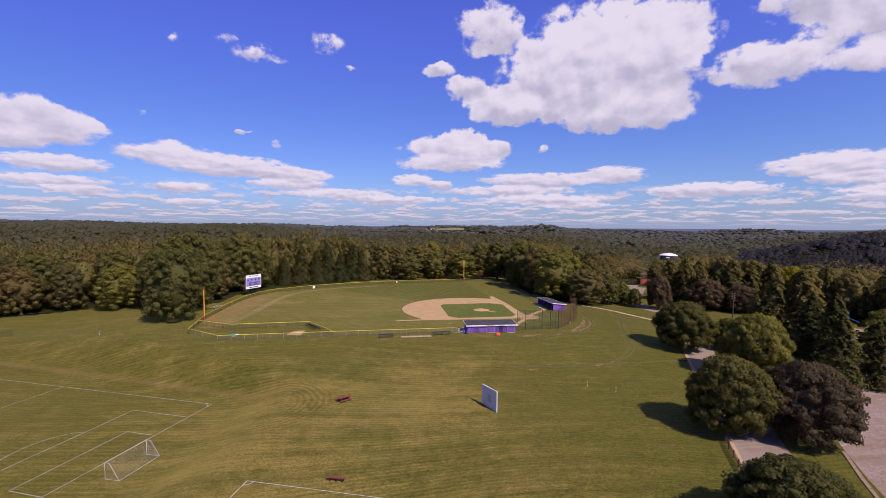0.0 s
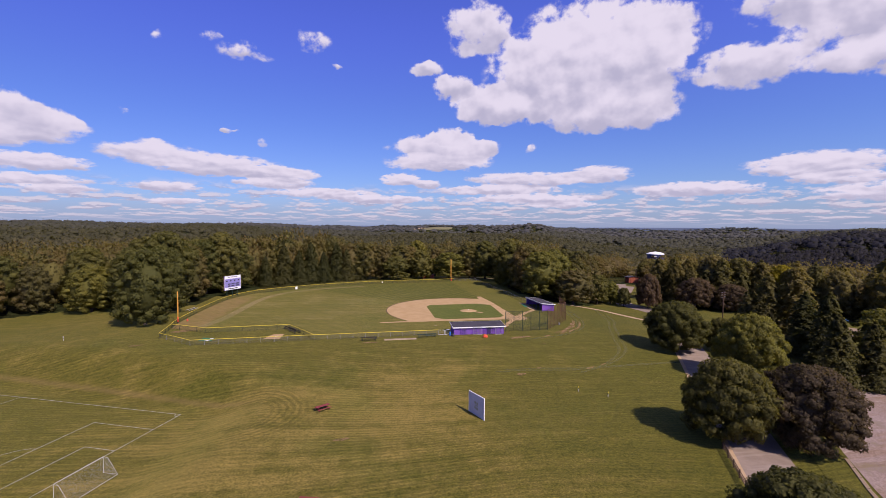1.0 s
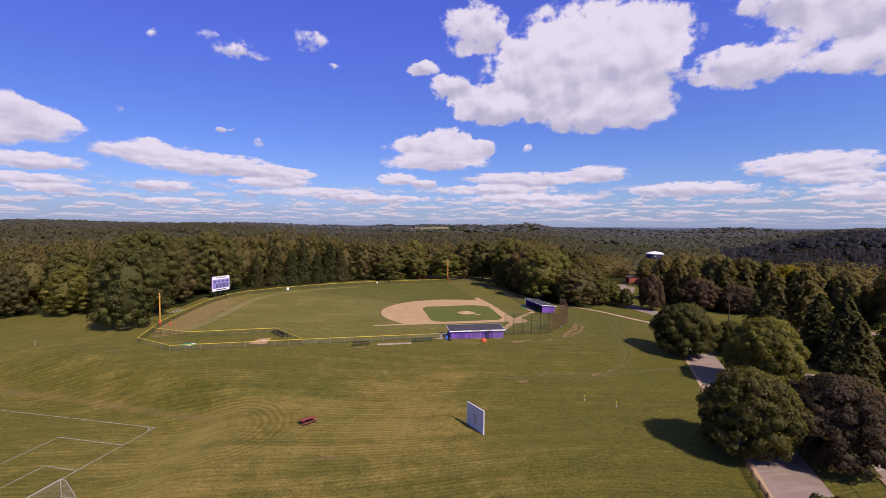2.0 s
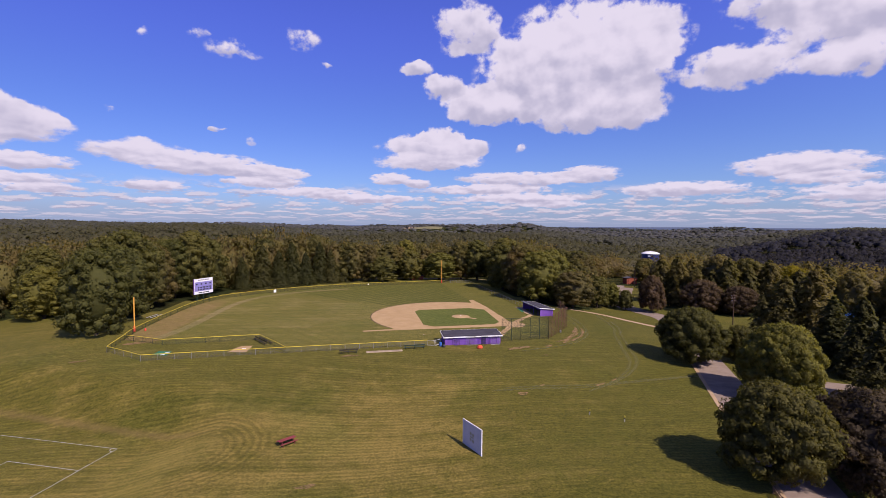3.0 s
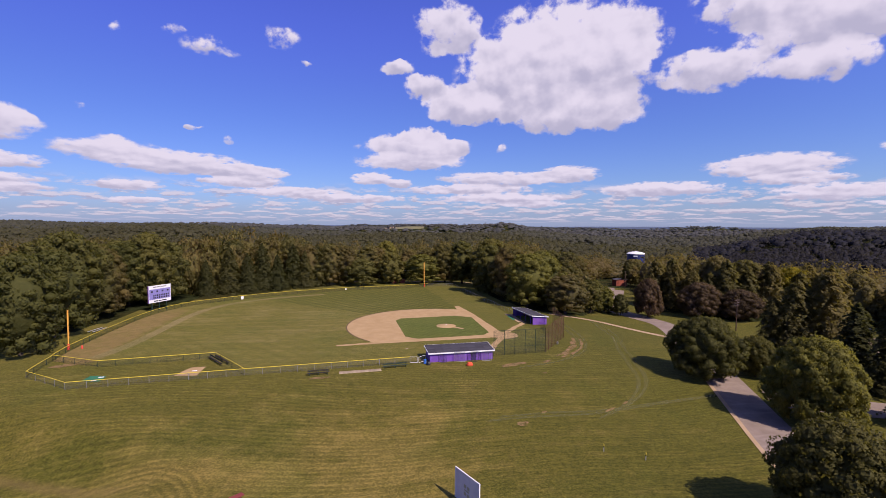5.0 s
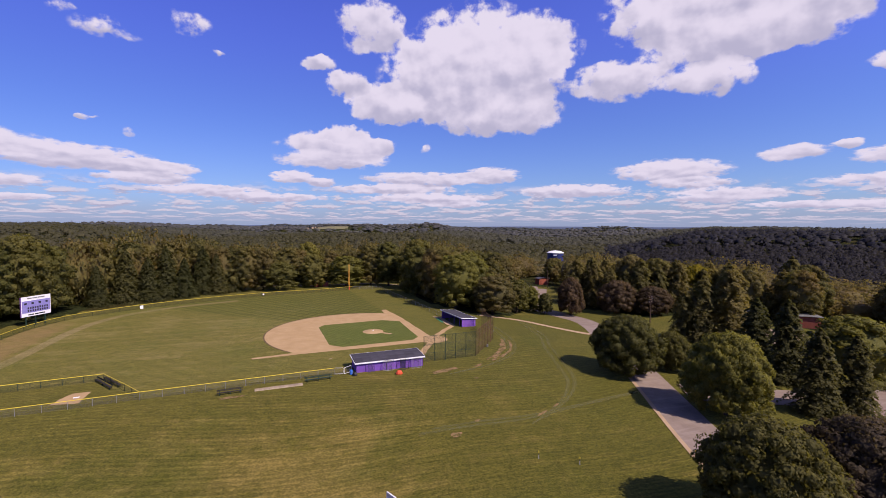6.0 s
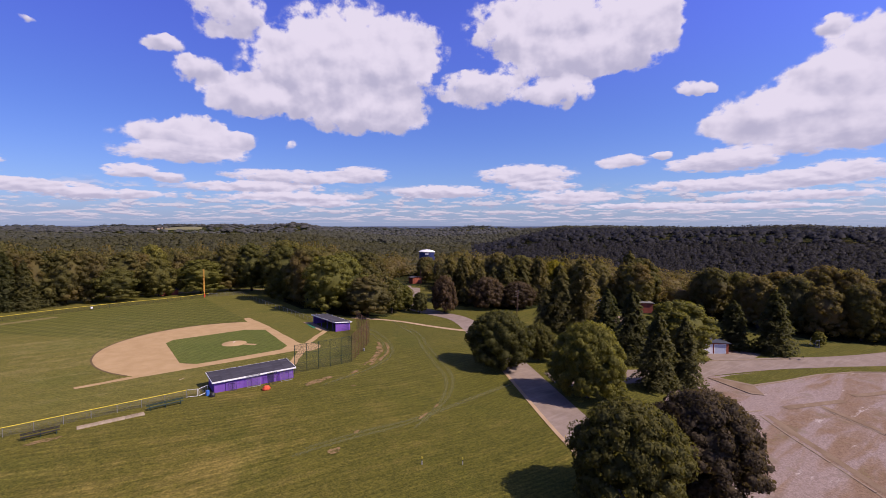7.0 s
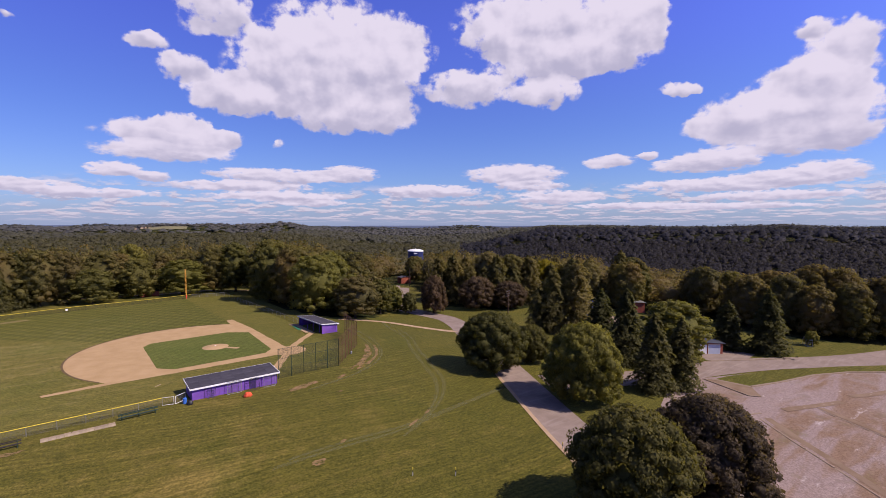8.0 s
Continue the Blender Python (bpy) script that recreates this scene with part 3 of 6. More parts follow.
# outline of the open, mown land
OPEN = [(-260, -260), (-200, 5), (-166, 22), (-148, 37), (-131, 40), (-118, 33), (-108, 14), (-104, 20), (-103, 45), (-92, 66), (-64, 88), (-60, 100), (-50, 126), (-30, 142), (6, 148), (26, 134), (34, 100), (30, 84), (18, 70), (18, 52), (24, 33),
        (40, 31), (52, 44), (60, 80), (84, 110), (100, 100), (84, 62), (72, 44), (88, 20), (100, 16), (112, 10), (120, -14), (129, -34), (120, -49), (122, -61), (129, -76), (170, -110), (200, -260)]


def inside(poly, x, y):
    hit = False
    for (ax, ay), (bx, by) in zip(poly, poly[1:] + poly[:1]):
        if (ay > y) != (by > y) and x < (bx - ax) * (y - ay) / (by - ay) + ax:
            hit = not hit
    return hit


def build_ground():
    xs, ys = axis(-180, 150, 2.5, 4800), axis(-140, 130, 2.5, 4800)
    verts = [(x, y, ground_z(x, y)) for y in ys for x in xs]
    w = len(xs)
    faces, slots = [], []
    for j in range(len(ys) - 1):
        for i in range(w - 1):
            a = j * w + i
            faces.append((a, a + 1, a + w + 1, a + w))
            x, y = (xs[i] + xs[i + 1]) / 2, (ys[j] + ys[j + 1]) / 2
            slots.append(0 if abs(x) < 270 and abs(y) < 270 and inside(OPEN, x, y) else 1)
    me = link_mesh("ground", verts, faces, GRASS, True)
    me.materials.append(FOREST)
    me.polygons.foreach_set("material_index", slots)
    tagged(new("ground", me), "mown olive and straw-brown lawn running out to wooded hills", "ground", kind="structure")


def drape(name, poly, material, lift, label, category, step=2.5, kind="structure"):
    """A flat sheet with the given outline laid on the ground, cut into a grid so that it follows the land."""
    bm = bmesh.new()
    bm.faces.new([bm.verts.new((x, y, 0)) for x, y in poly])
    xs, ys = [p[0] for p in poly], [p[1] for p in poly]
    for lo, hi, k in ((min(xs), max(xs), 0), (min(ys), max(ys), 1)):
        v = math.ceil(lo / step) * step
        while v < hi:
            co, no = [0, 0, 0], [0, 0, 0]
            co[k], no[k] = v, 1
            bmesh.ops.bisect_plane(bm, geom=bm.verts[:] + bm.edges[:] + bm.faces[:], plane_co=co, plane_no=no)
            v += step
    bmesh.ops.triangulate(bm, faces=bm.faces[:])
    for v in bm.verts:
        v.co.z = near_ground(v.co.x, v.co.y) + lift
    for f in bm.faces:
        if f.normal.z < 0:
            f.normal_flip()
    ob = part(name, bm, material)
    return tagged(ob, label, category, kind=kind)


def ribbon(pts, width):
    """Outline of a strip of that width along a line of points."""
    left, right = [], []
    for i, p in enumerate(pts):
        a, b = Vector(pts[max(0, i - 1)]), Vector(pts[min(len(pts) - 1, i + 1)])
        d = (b - a).normalized()
        k = Vector((-d.y, d.x)) * width / 2
        left.append(tuple(Vector(p) + k))
        right.append(tuple(Vector(p) - k))
    return left + right[::-1]


def curve_through(pts, n=8):
    """More points along a smooth line through the given ones."""
    out = []
    for i in range(len(pts) - 1):
        p0, p1, p2, p3 = (Vector(pts[max(0, min(len(pts) - 1, i + k))]) for k in (-1, 0, 1, 2))
        for j in range(n):
            t = j / n
            out.append(tuple(0.5 * ((2 * p1) + (p2 - p0) * t + (2 * p0 - 5 * p1 + 4 * p2 - p3) * t * t + (3 * p1 - p0 - 3 * p2 + p3) * t ** 3)))
    return out + [tuple(pts[-1])]


def ragged(poly, amount, step, seed):
    """The same outline, cut finer and made uneven."""
    rng = random.Random(seed)
    out = []
    for (ax, ay), (bx, by) in zip(poly, poly[1:] + poly[:1]):
        k = max(1, round(math.hypot(bx - ax, by - ay) / step))
        for i in range(k):
            out.append((ax + (bx - ax) * i / k + rng.uniform(-amount, amount), ay + (by - ay) * i / k + rng.uniform(-amount, amount)))
    return out


build_ground()

# ---- the ball field: home plate at the origin, third base along -x, first base along +y ----
RUBBER = (-11.9, 12.4)


def arc(cx, cy, r, a0, a1, n):
    return [(cx + r * math.cos(radians(a0 + (a1 - a0) * i / n)), cy + r * math.sin(radians(a0 + (a1 - a0) * i / n))) for i in range(n + 1)]


FENCE_OUT = [(-95.2, -9.0), (-96.3, 0.0), (-96.6, 20.0), (-95.6, 38.0), (-91.5, 51.0), (-85.0, 59.0), (-76.5, 66.5), (-60.0, 77.0), (-37.5, 86.5), (-17.5, 91.0), (-3.0, 96.5), (8.5, 95.5)]
drape("outfield", curve_through(FENCE_OUT, 5) + [(10, 60), (11.5, 28), (9, 12), (12.5, -6), (4, -16), (-8, -17), (-22, -18.5), (-57, -23), (-66, -12), (-85, -14.4)], OUTFIELD, 0.03,
      "mown ball field turf in faint diagonal stripes", "lawn")

# clay of the infield: the skin between base lines and the outer arc
skin = arc(-13.4, 13.8, 25.5, 221, 66, 40)
drape("infield_dirt", ragged(skin + [(-2.6, 43.2), (-0.9, 43.6), (0.3, 29), (1.0, 2), (-1.5, -2.0), (-13, -2.9), (-30, -4.1), (-41, -5.4), (-41.2, -4.3)], 0.12, 2.0, 3), CLAY, 0.06, "smooth tan infield clay", "dirt")
drape("turf_edge", ribbon(arc(-13.4, 13.8, 25.55, 218, 70, 60), 0.36), LIP, 0.075, "darker lip of turf along the infield clay", "lawn")
drape("home_circle", ragged(arc(0.4, -0.1, 3.7, 0, 350, 28), 0.1, 2.0, 5), CLAY, 0.064, "tan clay circle round home plate", "dirt")
infield = [(-4.4, 0.8), (-21.8, -1.0), (-24.5, 1.6), (-25.0, 21.6), (-23.2, 24.2), (-6.2, 26.5), (-1.7, 23.5), (-2.3, 3.4)]
drape("infield_grass", ragged(infield, 0.06, 2.0, 8), INFIELD, 0.085, "square of green infield turf with clipped corners", "lawn")
drape("on_deck_path", ragged(ribbon([(2.5, 3.0), (7.0, 8.6), (11.6, 13.6)], 1.5), 0.12, 1.5, 9), CLAY, 0.062, "tan clay path to the first-base dugout", "path")
drape("on_deck_path", ragged(ribbon([(-1.2, -3.2), (-4.2, -8.0), (-7.0, -13.0)], 1.5), 0.12, 1.5, 10), CLAY, 0.062, "tan clay path to the third-base dugout", "path")
drape("dugout_apron", [(9.8, 14.0), (11.8, 14.0), (12.2, 26.0), (10.0, 27.5)], PATH_DIRT, 0.066, "pale worn strip before the dugout", "path")
drape("turf_mat", [(9.4, 18.0), (10.2, 17.4), (10.9, 24.0), (10.0, 24.6)], MAT_GREEN, 0.075, "green turf mat on the grass", "mat")


def mound():
    bm = bmesh.new()
    rings = [(0.0, 0.42), (0.9, 0.42), (1.6, 0.34), (2.74, 0.10)]
    last = None
    for r, h in rings:
        ring = [bm.verts.new((RUBBER[0] + r * math.cos(a), RUBBER[1] + r * math.sin(a), 0.13 + h)) for a in np.linspace(0, 2 * math.pi, 28, endpoint=False)] if r else [bm.verts.new((*RUBBER, 0.13 + h))]
        if last:
            for i in range(28):
                j = (i + 1) % 28
                bm.faces.new((last[0], ring[i], ring[j]) if len(last) == 1 else (last[i], ring[i], ring[j], last[j]))
        last = ring
    ob = part("pitching_mound", bm, CLAY)
    tagged(ob, "low round clay pitching mound on infield turf", "mound", kind="structure")
    drape("mound_path", ribbon([(-10.4, 10.9), (-8.0, 8.4)], 1.1), CLAY, 0.10, "short clay strip from mound toward home", "path")
    b = boxes((-0.3, 0.3, -0.08, 0.08, 0, 0.05), bevel=0.01)
    r = part("pitching_rubber", b, WHITE)
    r.matrix_world = pose(*RUBBER, 0.55, 0, 0, 45)
    tagged(r, "white rubber slab on top of the mound", "pitching rubber")


mound()


bm = bmesh.new()
f = bm.faces.new([bm.verts.new((x, y, 0)) for x, y in ((0, 0), (-0.3, 0), (-0.43, 0.22), (-0.22, 0.43), (0, 0.3))][::-1])
bmesh.ops.solidify(bm, geom=[f], thickness=0.04)
plate = part("home_plate", bm, WHITE)
plate.location = (0.2, -0.2, 0.11)
tagged(plate, "white five-sided home plate set in clay", "home plate")

# ---- trees ----
ICO_V = None


def ico():
    global ICO_V
    if ICO_V is None:
        bm = bmesh.new()
        bmesh.ops.create_icosphere(bm, subdivisions=1, radius=1.0)
        bm.verts.ensure_lookup_table()
        ICO_V = (np.array([v.co[:] for v in bm.verts]), np.array([[v.index for v in f.verts] for f in bm.faces]))
        bm.free()
    return ICO_V


def mesh_of(name, verts, faces, material, normals=None):
    """A mesh from arrays: verts (n, 3), and a list of face arrays, each (m, 3) or (m, 4)."""
    me = bpy.data.meshes.new(name)
    sizes = np.concatenate([np.full(len(f), f.shape[1], np.int32) for f in faces])
    loops = np.concatenate([f.reshape(-1) for f in faces]).astype(np.int32)
    me.vertices.add(len(verts))
    me.vertices.foreach_set("co", np.asarray(verts, np.float32).reshape(-1))
    me.loops.add(len(loops))
    me.loops.foreach_set("vertex_index", loops)
    me.polygons.add(len(sizes))
    me.polygons.foreach_set("loop_start", np.concatenate([[0], np.cumsum(sizes)[:-1]]).astype(np.int32))
    me.materials.append(material)
    me.polygons.foreach_set("use_smooth", np.ones(len(sizes), bool))
    me.update(calc_edges=True)
    if normals is not None:
        me.normals_split_custom_set_from_vertices(normals / (np.linalg.norm(normals, axis=1)[:, None] + 1e-9))
    return me


def leaves(rng, pts, normals, size, droop=0.0):
    """One bent four-cornered leaf clump at each point, facing roughly along its normal."""
    n = len(pts)
    nn = normals + rng.normal(0, 0.55, (n, 3))
    nn[:, 2] += 0.25
    nn /= np.linalg.norm(nn, axis=1)[:, None]
    ref = rng.normal(0, 1, (n, 3))
    u = np.cross(nn, ref)
    u /= np.linalg.norm(u, axis=1)[:, None]
    v = np.cross(nn, u)
    s = size * rng.uniform(0.6, 1.3, n)[:, None]
    k = rng.uniform(0.55, 0.9, n)[:, None]
    a = pts - u * s
    b = pts - v * s * k + nn * s * 0.15
    c = pts + u * s - nn * s * 0.35
    d = pts + v * s * k + nn * s * 0.1
    verts = np.stack([a, b, c, d], 1).reshape(-1, 3)
    if droop:
        verts[:, 2] -= droop
    faces = np.arange(4 * n).reshape(n, 4)
    # foliage shades by the roundness of its clump as much as by the single leaf
    soft = np.repeat(normals * 0.72 + nn * 0.28, 4, 0)
    return verts, faces, soft


def gather(chunks):
    verts, faces, normals, k = [], [], [], 0
    for v, f, m in chunks:
        verts.append(v)
        faces.append(f + k)
        normals.append(m)
        k += len(v)
    return np.concatenate(verts), faces, np.concatenate(normals)


def lobes_of(rng, count, height, radius, low, top_power):
    """Middles and radii of the leafy lobes of a broad crown."""
    out, lean = [], rng.uniform(0, 6.28)
    for i in range(count):
        t = (i + rng.uniform(0, 1)) / count
        a = i * 2.39996 + rng.uniform(-0.4, 0.4)
        h = low + (height - low) * (0.06 + 0.86 * t)
        w = radius * (max(0.0, 1 - abs(2 * t - 0.72) ** top_power / 1.28 ** top_power)) ** 0.5
        swell = 1 + 0.05 * math.sin(2 * a + 3.1 * t + lean) + 0.08 * math.sin(3 * a - 7.3 * t + 2 * lean)
        q = w * swell * rng.uniform(0.60, 0.93)
        out.append((q * math.cos(a), q * math.sin(a), h, radius * rng.uniform(0.15, 0.31)))
    for i in range(max(2, count // 6)):
        a, q = rng.uniform(0, 6.28), radius * rng.uniform(0, 0.35)
        out.append((q * math.cos(a), q * math.sin(a), low + (height - low) * rng.uniform(0.35, 0.85), radius * 0.42))
    return out


def broad_crown(seed, height, radius, low, count, per_lobe, leaf, material, top_power=2.2, core=0.74, fine=1.0, body=0.0):
    rng = np.random.default_rng(seed)
    iv, jf = ico()
    chunks = []
    if body:
        # the dense inside, which closes the gaps between the lobes
        bv, bf = ball(2)
        half = (height - low) / 2
        chunks.append((np.array([0, 0, low + half * 0.95]) + bv * np.array([radius, radius, half]) * body * rng.uniform(0.9, 1.1, (len(bv), 1)), bf, bv))
    for x, y, z, r in lobes_of(rng, count, height, radius, low, top_power):
        r = r * fine
        c = np.array([x, y, z])
        squash = np.array([1, 1, rng.uniform(0.62, 0.85)])
        chunks.append((c + iv * r * core * squash * rng.uniform(0.8, 1.15, (len(iv), 1)), jf, iv))
        d = rng.normal(0, 1, (per_lobe, 3))
        d /= np.linalg.norm(d, axis=1)[:, None]
        out = np.array([x, y, (z - (low + height) / 2) * 0.8])
        out = out / (np.linalg.norm(out) + 1e-6)
        d = d + out * 0.55
        d /= np.linalg.norm(d, axis=1)[:, None]
        p = c + d * r * squash * rng.uniform(0.82, 1.12, (per_lobe, 1))
        chunks.append(leaves(rng, p, d, leaf))
    v, f, m = gather(chunks)
    return mesh_of("crown", v, f, material, m)


def ripple(rng, p, size, waves=9):
    """A smooth random swell over the points, about -1 to 1."""
    k = rng.normal(0, size, (waves, 3))
    return np.sin(p @ k.T + rng.uniform(0, 6.283, waves)).sum(1) / math.sqrt(waves * 0.5) * 0.6


BALLS = {}


def ball(k):
    if k not in BALLS:
        bm = bmesh.new()
        bmesh.ops.create_icosphere(bm, subdivisions=k, radius=1.0)
        bm.verts.ensure_lookup_table()
        BALLS[k] = (np.array([v.co[:] for v in bm.verts]), np.array([[v.index for v in f.verts] for f in bm.faces]))
        bm.free()
    return BALLS[k]


def full_crown(seed, height, radius, low, detail, clumps, clump, count, leaf, lumps=1.0):
    """The arrays of a dense crown: a heaped, creased body that carries leaf sprays all over it."""
    rng = np.random.default_rng(seed)
    iv, jf = ball(detail)
    p = 2.25
    d = iv / ((np.hypot(iv[:, 0], iv[:, 1]) ** p + np.abs(iv[:, 2]) ** p) ** (1 / p))[:, None]
    mid = low + (height - low) * 0.45
    swell = 1 + lumps * (0.13 * ripple(rng, iv, 1.6) + 0.26 * (0.42 - np.abs(ripple(rng, iv, 3.4))) + 0.13 * (0.42 - np.abs(ripple(rng, iv, 8.0))))
    size = np.stack([np.full(len(d), radius), np.full(len(d), radius), np.where(d[:, 2] > 0, height - mid, mid - low)], 1)
    body = d * size * swell[:, None]
    body[:, 2] += mid
    body[:, 2] = np.maximum(body[:, 2], low)
    a, b, c = body[jf[:, 0]], body[jf[:, 1]], body[jf[:, 2]]
    n = np.cross(b - a, c - a)
    area = np.linalg.norm(n, axis=1)
    n = n / (area[:, None] + 1e-9)
    vn = np.zeros_like(body)
    for k in range(3):
        np.add.at(vn, jf[:, k], n * area[:, None])
    vn /= np.linalg.norm(vn, axis=1)[:, None] + 1e-9
    # leaf sprays heaped in clumps over the body
    order = rng.permutation(len(body))
    keep, gap = [], math.sqrt(area.sum() / 2 / clumps) * 0.80
    for i in order:
        if len(keep) < clumps and (not keep or np.min(np.linalg.norm(body[keep] - body[i], axis=1)) > gap):
            keep.append(i)
    clumps = len(keep)
    q, m = body[keep], vn[keep]
    r = clump * rng.uniform(0.75, 1.3, clumps)
    e = rng.normal(0, 1, (clumps, count, 3))
    e /= np.linalg.norm(e, axis=2)[:, :, None]
    e = e + m[:, None] * 0.75 + np.array([0, 0, 0.25])
    e /= np.linalg.norm(e, axis=2)[:, :, None]
    q = (q - m * r[:, None] * 0.15)[:, None] + e * (r[:, None] * rng.uniform(0.75, 1.15, (clumps, count)))[:, :, None] * np.array([1, 1, 0.8])
    q, m = q.reshape(-1, 3), e.reshape(-1, 3)
    core = np.array([0, 0, mid]) + (body - np.array([0, 0, mid])) * 0.76
    return gather([(core, jf, vn), leaves(rng, q, m, leaf)])


def pine_crown(seed, height, radius, low, layers, per_branch, leaf, material, sparse=1.0, full=0.8):
    rng = np.random.default_rng(seed)
    pts, nrm = [], []
    for k in range(layers):
        t = k / (layers - 1)
        h = low + (height - low) * t ** 0.92
        r = radius * (1 - t) ** full * rng.uniform(0.82, 1.1) + 0.25
        branches = max(4, round((11 - 5 * t) * sparse))
        for b in range(branches):
            a = 6.283 * (b + rng.uniform(-0.3, 0.3)) / branches + k * 0.9
            rr = r * rng.uniform(0.62, 1.22)
            s = np.sqrt(rng.uniform(0.02, 1, per_branch))
            side = rng.normal(0, 0.16, per_branch) * rr * (1.15 - s * 0.6)
            x = rr * s * math.cos(a) - side * math.sin(a)
            y = rr * s * math.sin(a) + side * math.cos(a)
            z = h + 0.35 * rr * s * 0.5 - 0.55 * rr * s * s + rng.normal(0, 0.12, per_branch)
            pts.append(np.stack([x, y, z], 1))
            nrm.append(np.stack([np.cos(a) * s * 0.6, np.sin(a) * s * 0.6, 0.8 + 0 * s], 1))
    pts, nrm = np.concatenate(pts), np.concatenate(nrm)
    chunks = [leaves(rng, pts, nrm, leaf, 0.1)]
    # the shaded inside
    for k in range(5):
        t = k / 5
        iv, jf = ico()
        r = radius * (1 - t) ** 0.9 * 0.52
        chunks.append((np.array([0, 0, low + (height - low) * (t + 0.06)]) + iv * np.array([r, r, (height - low) * 0.14]), jf, iv))
    v, f, m = gather(chunks)
    return mesh_of("crown", v, f, material, m)


def trunk_mesh(seed, height, radius, low, limbs):
    rng = random.Random(seed)
    bm = bmesh.new()
    top = height * 0.72
    last = Vector((0, 0, -0.5))
    n = 5
    pts = [last] + [Vector((rng.uniform(-0.12, 0.12) * i, rng.uniform(-0.12, 0.12) * i, top * (i + 1) / n)) for i in range(n)]
    for i in range(n):
        r0, r1 = radius * (1.25 if i == 0 else 1 - i / (n + 0.4)), radius * (1 - (i + 1) / (n + 0.4))
        rod(bm, pts[i], pts[i + 1], r0, max(r1, 0.03), 8)
    for i in range(limbs):
        a, t = i * 2.4 + rng.uniform(-0.3, 0.3), rng.uniform(0.0, 0.8)
        z = low * 0.8 + (top - low * 0.8) * t
        q = (height - z) * 0.30
        rod(bm, (0, 0, z), (q * math.cos(a), q * math.sin(a), z + q * rng.uniform(0.5, 0.9)), radius * 0.42 * (1 - t * 0.5), radius * 0.12, 6)
    me = bpy.data.meshes.new("trunk")
    bm.to_mesh(me)
    bm.free()
    me.materials.append(BARK)
    return me


def tree(name, crown, trunk, label, category="tree"):
    ob = thing(name, label, category)
    mesh_part("trunk", trunk, ob)
    mesh_part("crown", crown, ob)
    return ob


def spot(x, y, size=1.0, turn=0.0, tall=1.0, sink=0.0):
    return Matrix.Translation((x, y, ground_z(x, y) - sink)) @ pose(0, 0, 0, 0, 0, turn) @ Matrix.Diagonal((size, size, size * tall, 1))


def dress(ob, material):
    """Gives one tree's crown leaves of another colour."""
    for o in ob.children:
        if o.name.startswith("crown"):
            o.material_slots[0].link = "OBJECT"
            o.material_slots[0].material = material


def stand(proto, rows, group=""):
    """Copies of a tree; rows of x, y, size, turn, tall, and leaves and label where they differ. The first row moves the tree itself."""
    for i, (x, y, size, turn, tall, leaf, label) in enumerate(rows):
        m = spot(x, y, size, turn, tall)
        ob = copy_thing(proto, m) if i else proto
        if i == 0:
            stand_first = (ob, m, leaf, label)
            continue
        if leaf:
            dress(ob, leaf)
        tagged(ob, label, group=group)
    ob, m, leaf, label = stand_first
    ob.matrix_world = m
    if leaf:
        dress(ob, leaf)
    tagged(ob, label, group=group)


# the round maples along the drive, 11 m tall and 12.6 m across
ROUND = tree("maple_tree", broad_crown(11, 11.0, 6.3, 1.0, 230, 100, 0.17, LEAF_MAPLE, 2.4, 0.74, 0.74, 0.78), trunk_mesh(1, 11, 0.34, 2.0, 9), "round full maple tree")
stand(ROUND, [
    (10.9, -75.5, 0.98, 0, 1.12, None, "round dense green maple on the lawn beside the drive"),
    (20.9, -79.0, 1.06, 80, 1.03, LEAF_PURPLE, "round maple with dark purple-brown leaves beside the parking lot"),
    (34.7, -52.5, 1.04, 150, 1.23, LEAF_LIGHT, "broad yellow-green maple beside the drive"),
    (32.4, -31.6, 1.08, 215, 1.05, None, "round green maple where the drive bends"),
    (45.5, -31.0, 0.64, 300, 1.22, None, "small round green maple beside the drive"),
    (-0.8, -99.6, 0.92, 30, 0.88, None, "round green maple close to the rail fence"),
    (63.5, 30.5, 0.74, 120, 1.66, LEAF_PURPLE, "upright oval maple on a grass island"),
    (82.0, 28.0, 1.10, 60, 1.0, LEAF_PURPLE, "round maple with purple-brown leaves"),
    (91.5, 20.5, 1.0, 10, 0.95, LEAF_PURPLE, "round maple with dark purple leaves"),
], "maples along the drive")

# tall woodland-edge trees, 20 m
TALL = [tree("oak_tree", broad_crown(21 + k, 20.0, 6.6, (0.3, 1.8, 0.3, 1.2)[k], 96, 66, 0.28, LEAF_WOOD, 2.8, 0.72, 1.0, 0.80), trunk_mesh(30 + k, 20, 0.42, 4.0, 8), "tall leafy oak by the woods") for k in range(4)]
SPRUCE = tree("spruce_tree", pine_crown(41, 18.0, 5.4, 0.6, 30, 40, 0.29, LEAF_SPRUCE, 1.0, 0.62), trunk_mesh(50, 18, 0.25, 2.0, 0), "dark spruce by the drive")
WHITE_PINE = tree("pine_tree", pine_crown(42, 20.0, 6.6, 2.0, 22, 40, 0.36, LEAF_PINE, 0.9, 0.46), trunk_mesh(51, 20, 0.3, 3.0, 4), "dark pine by the woods")
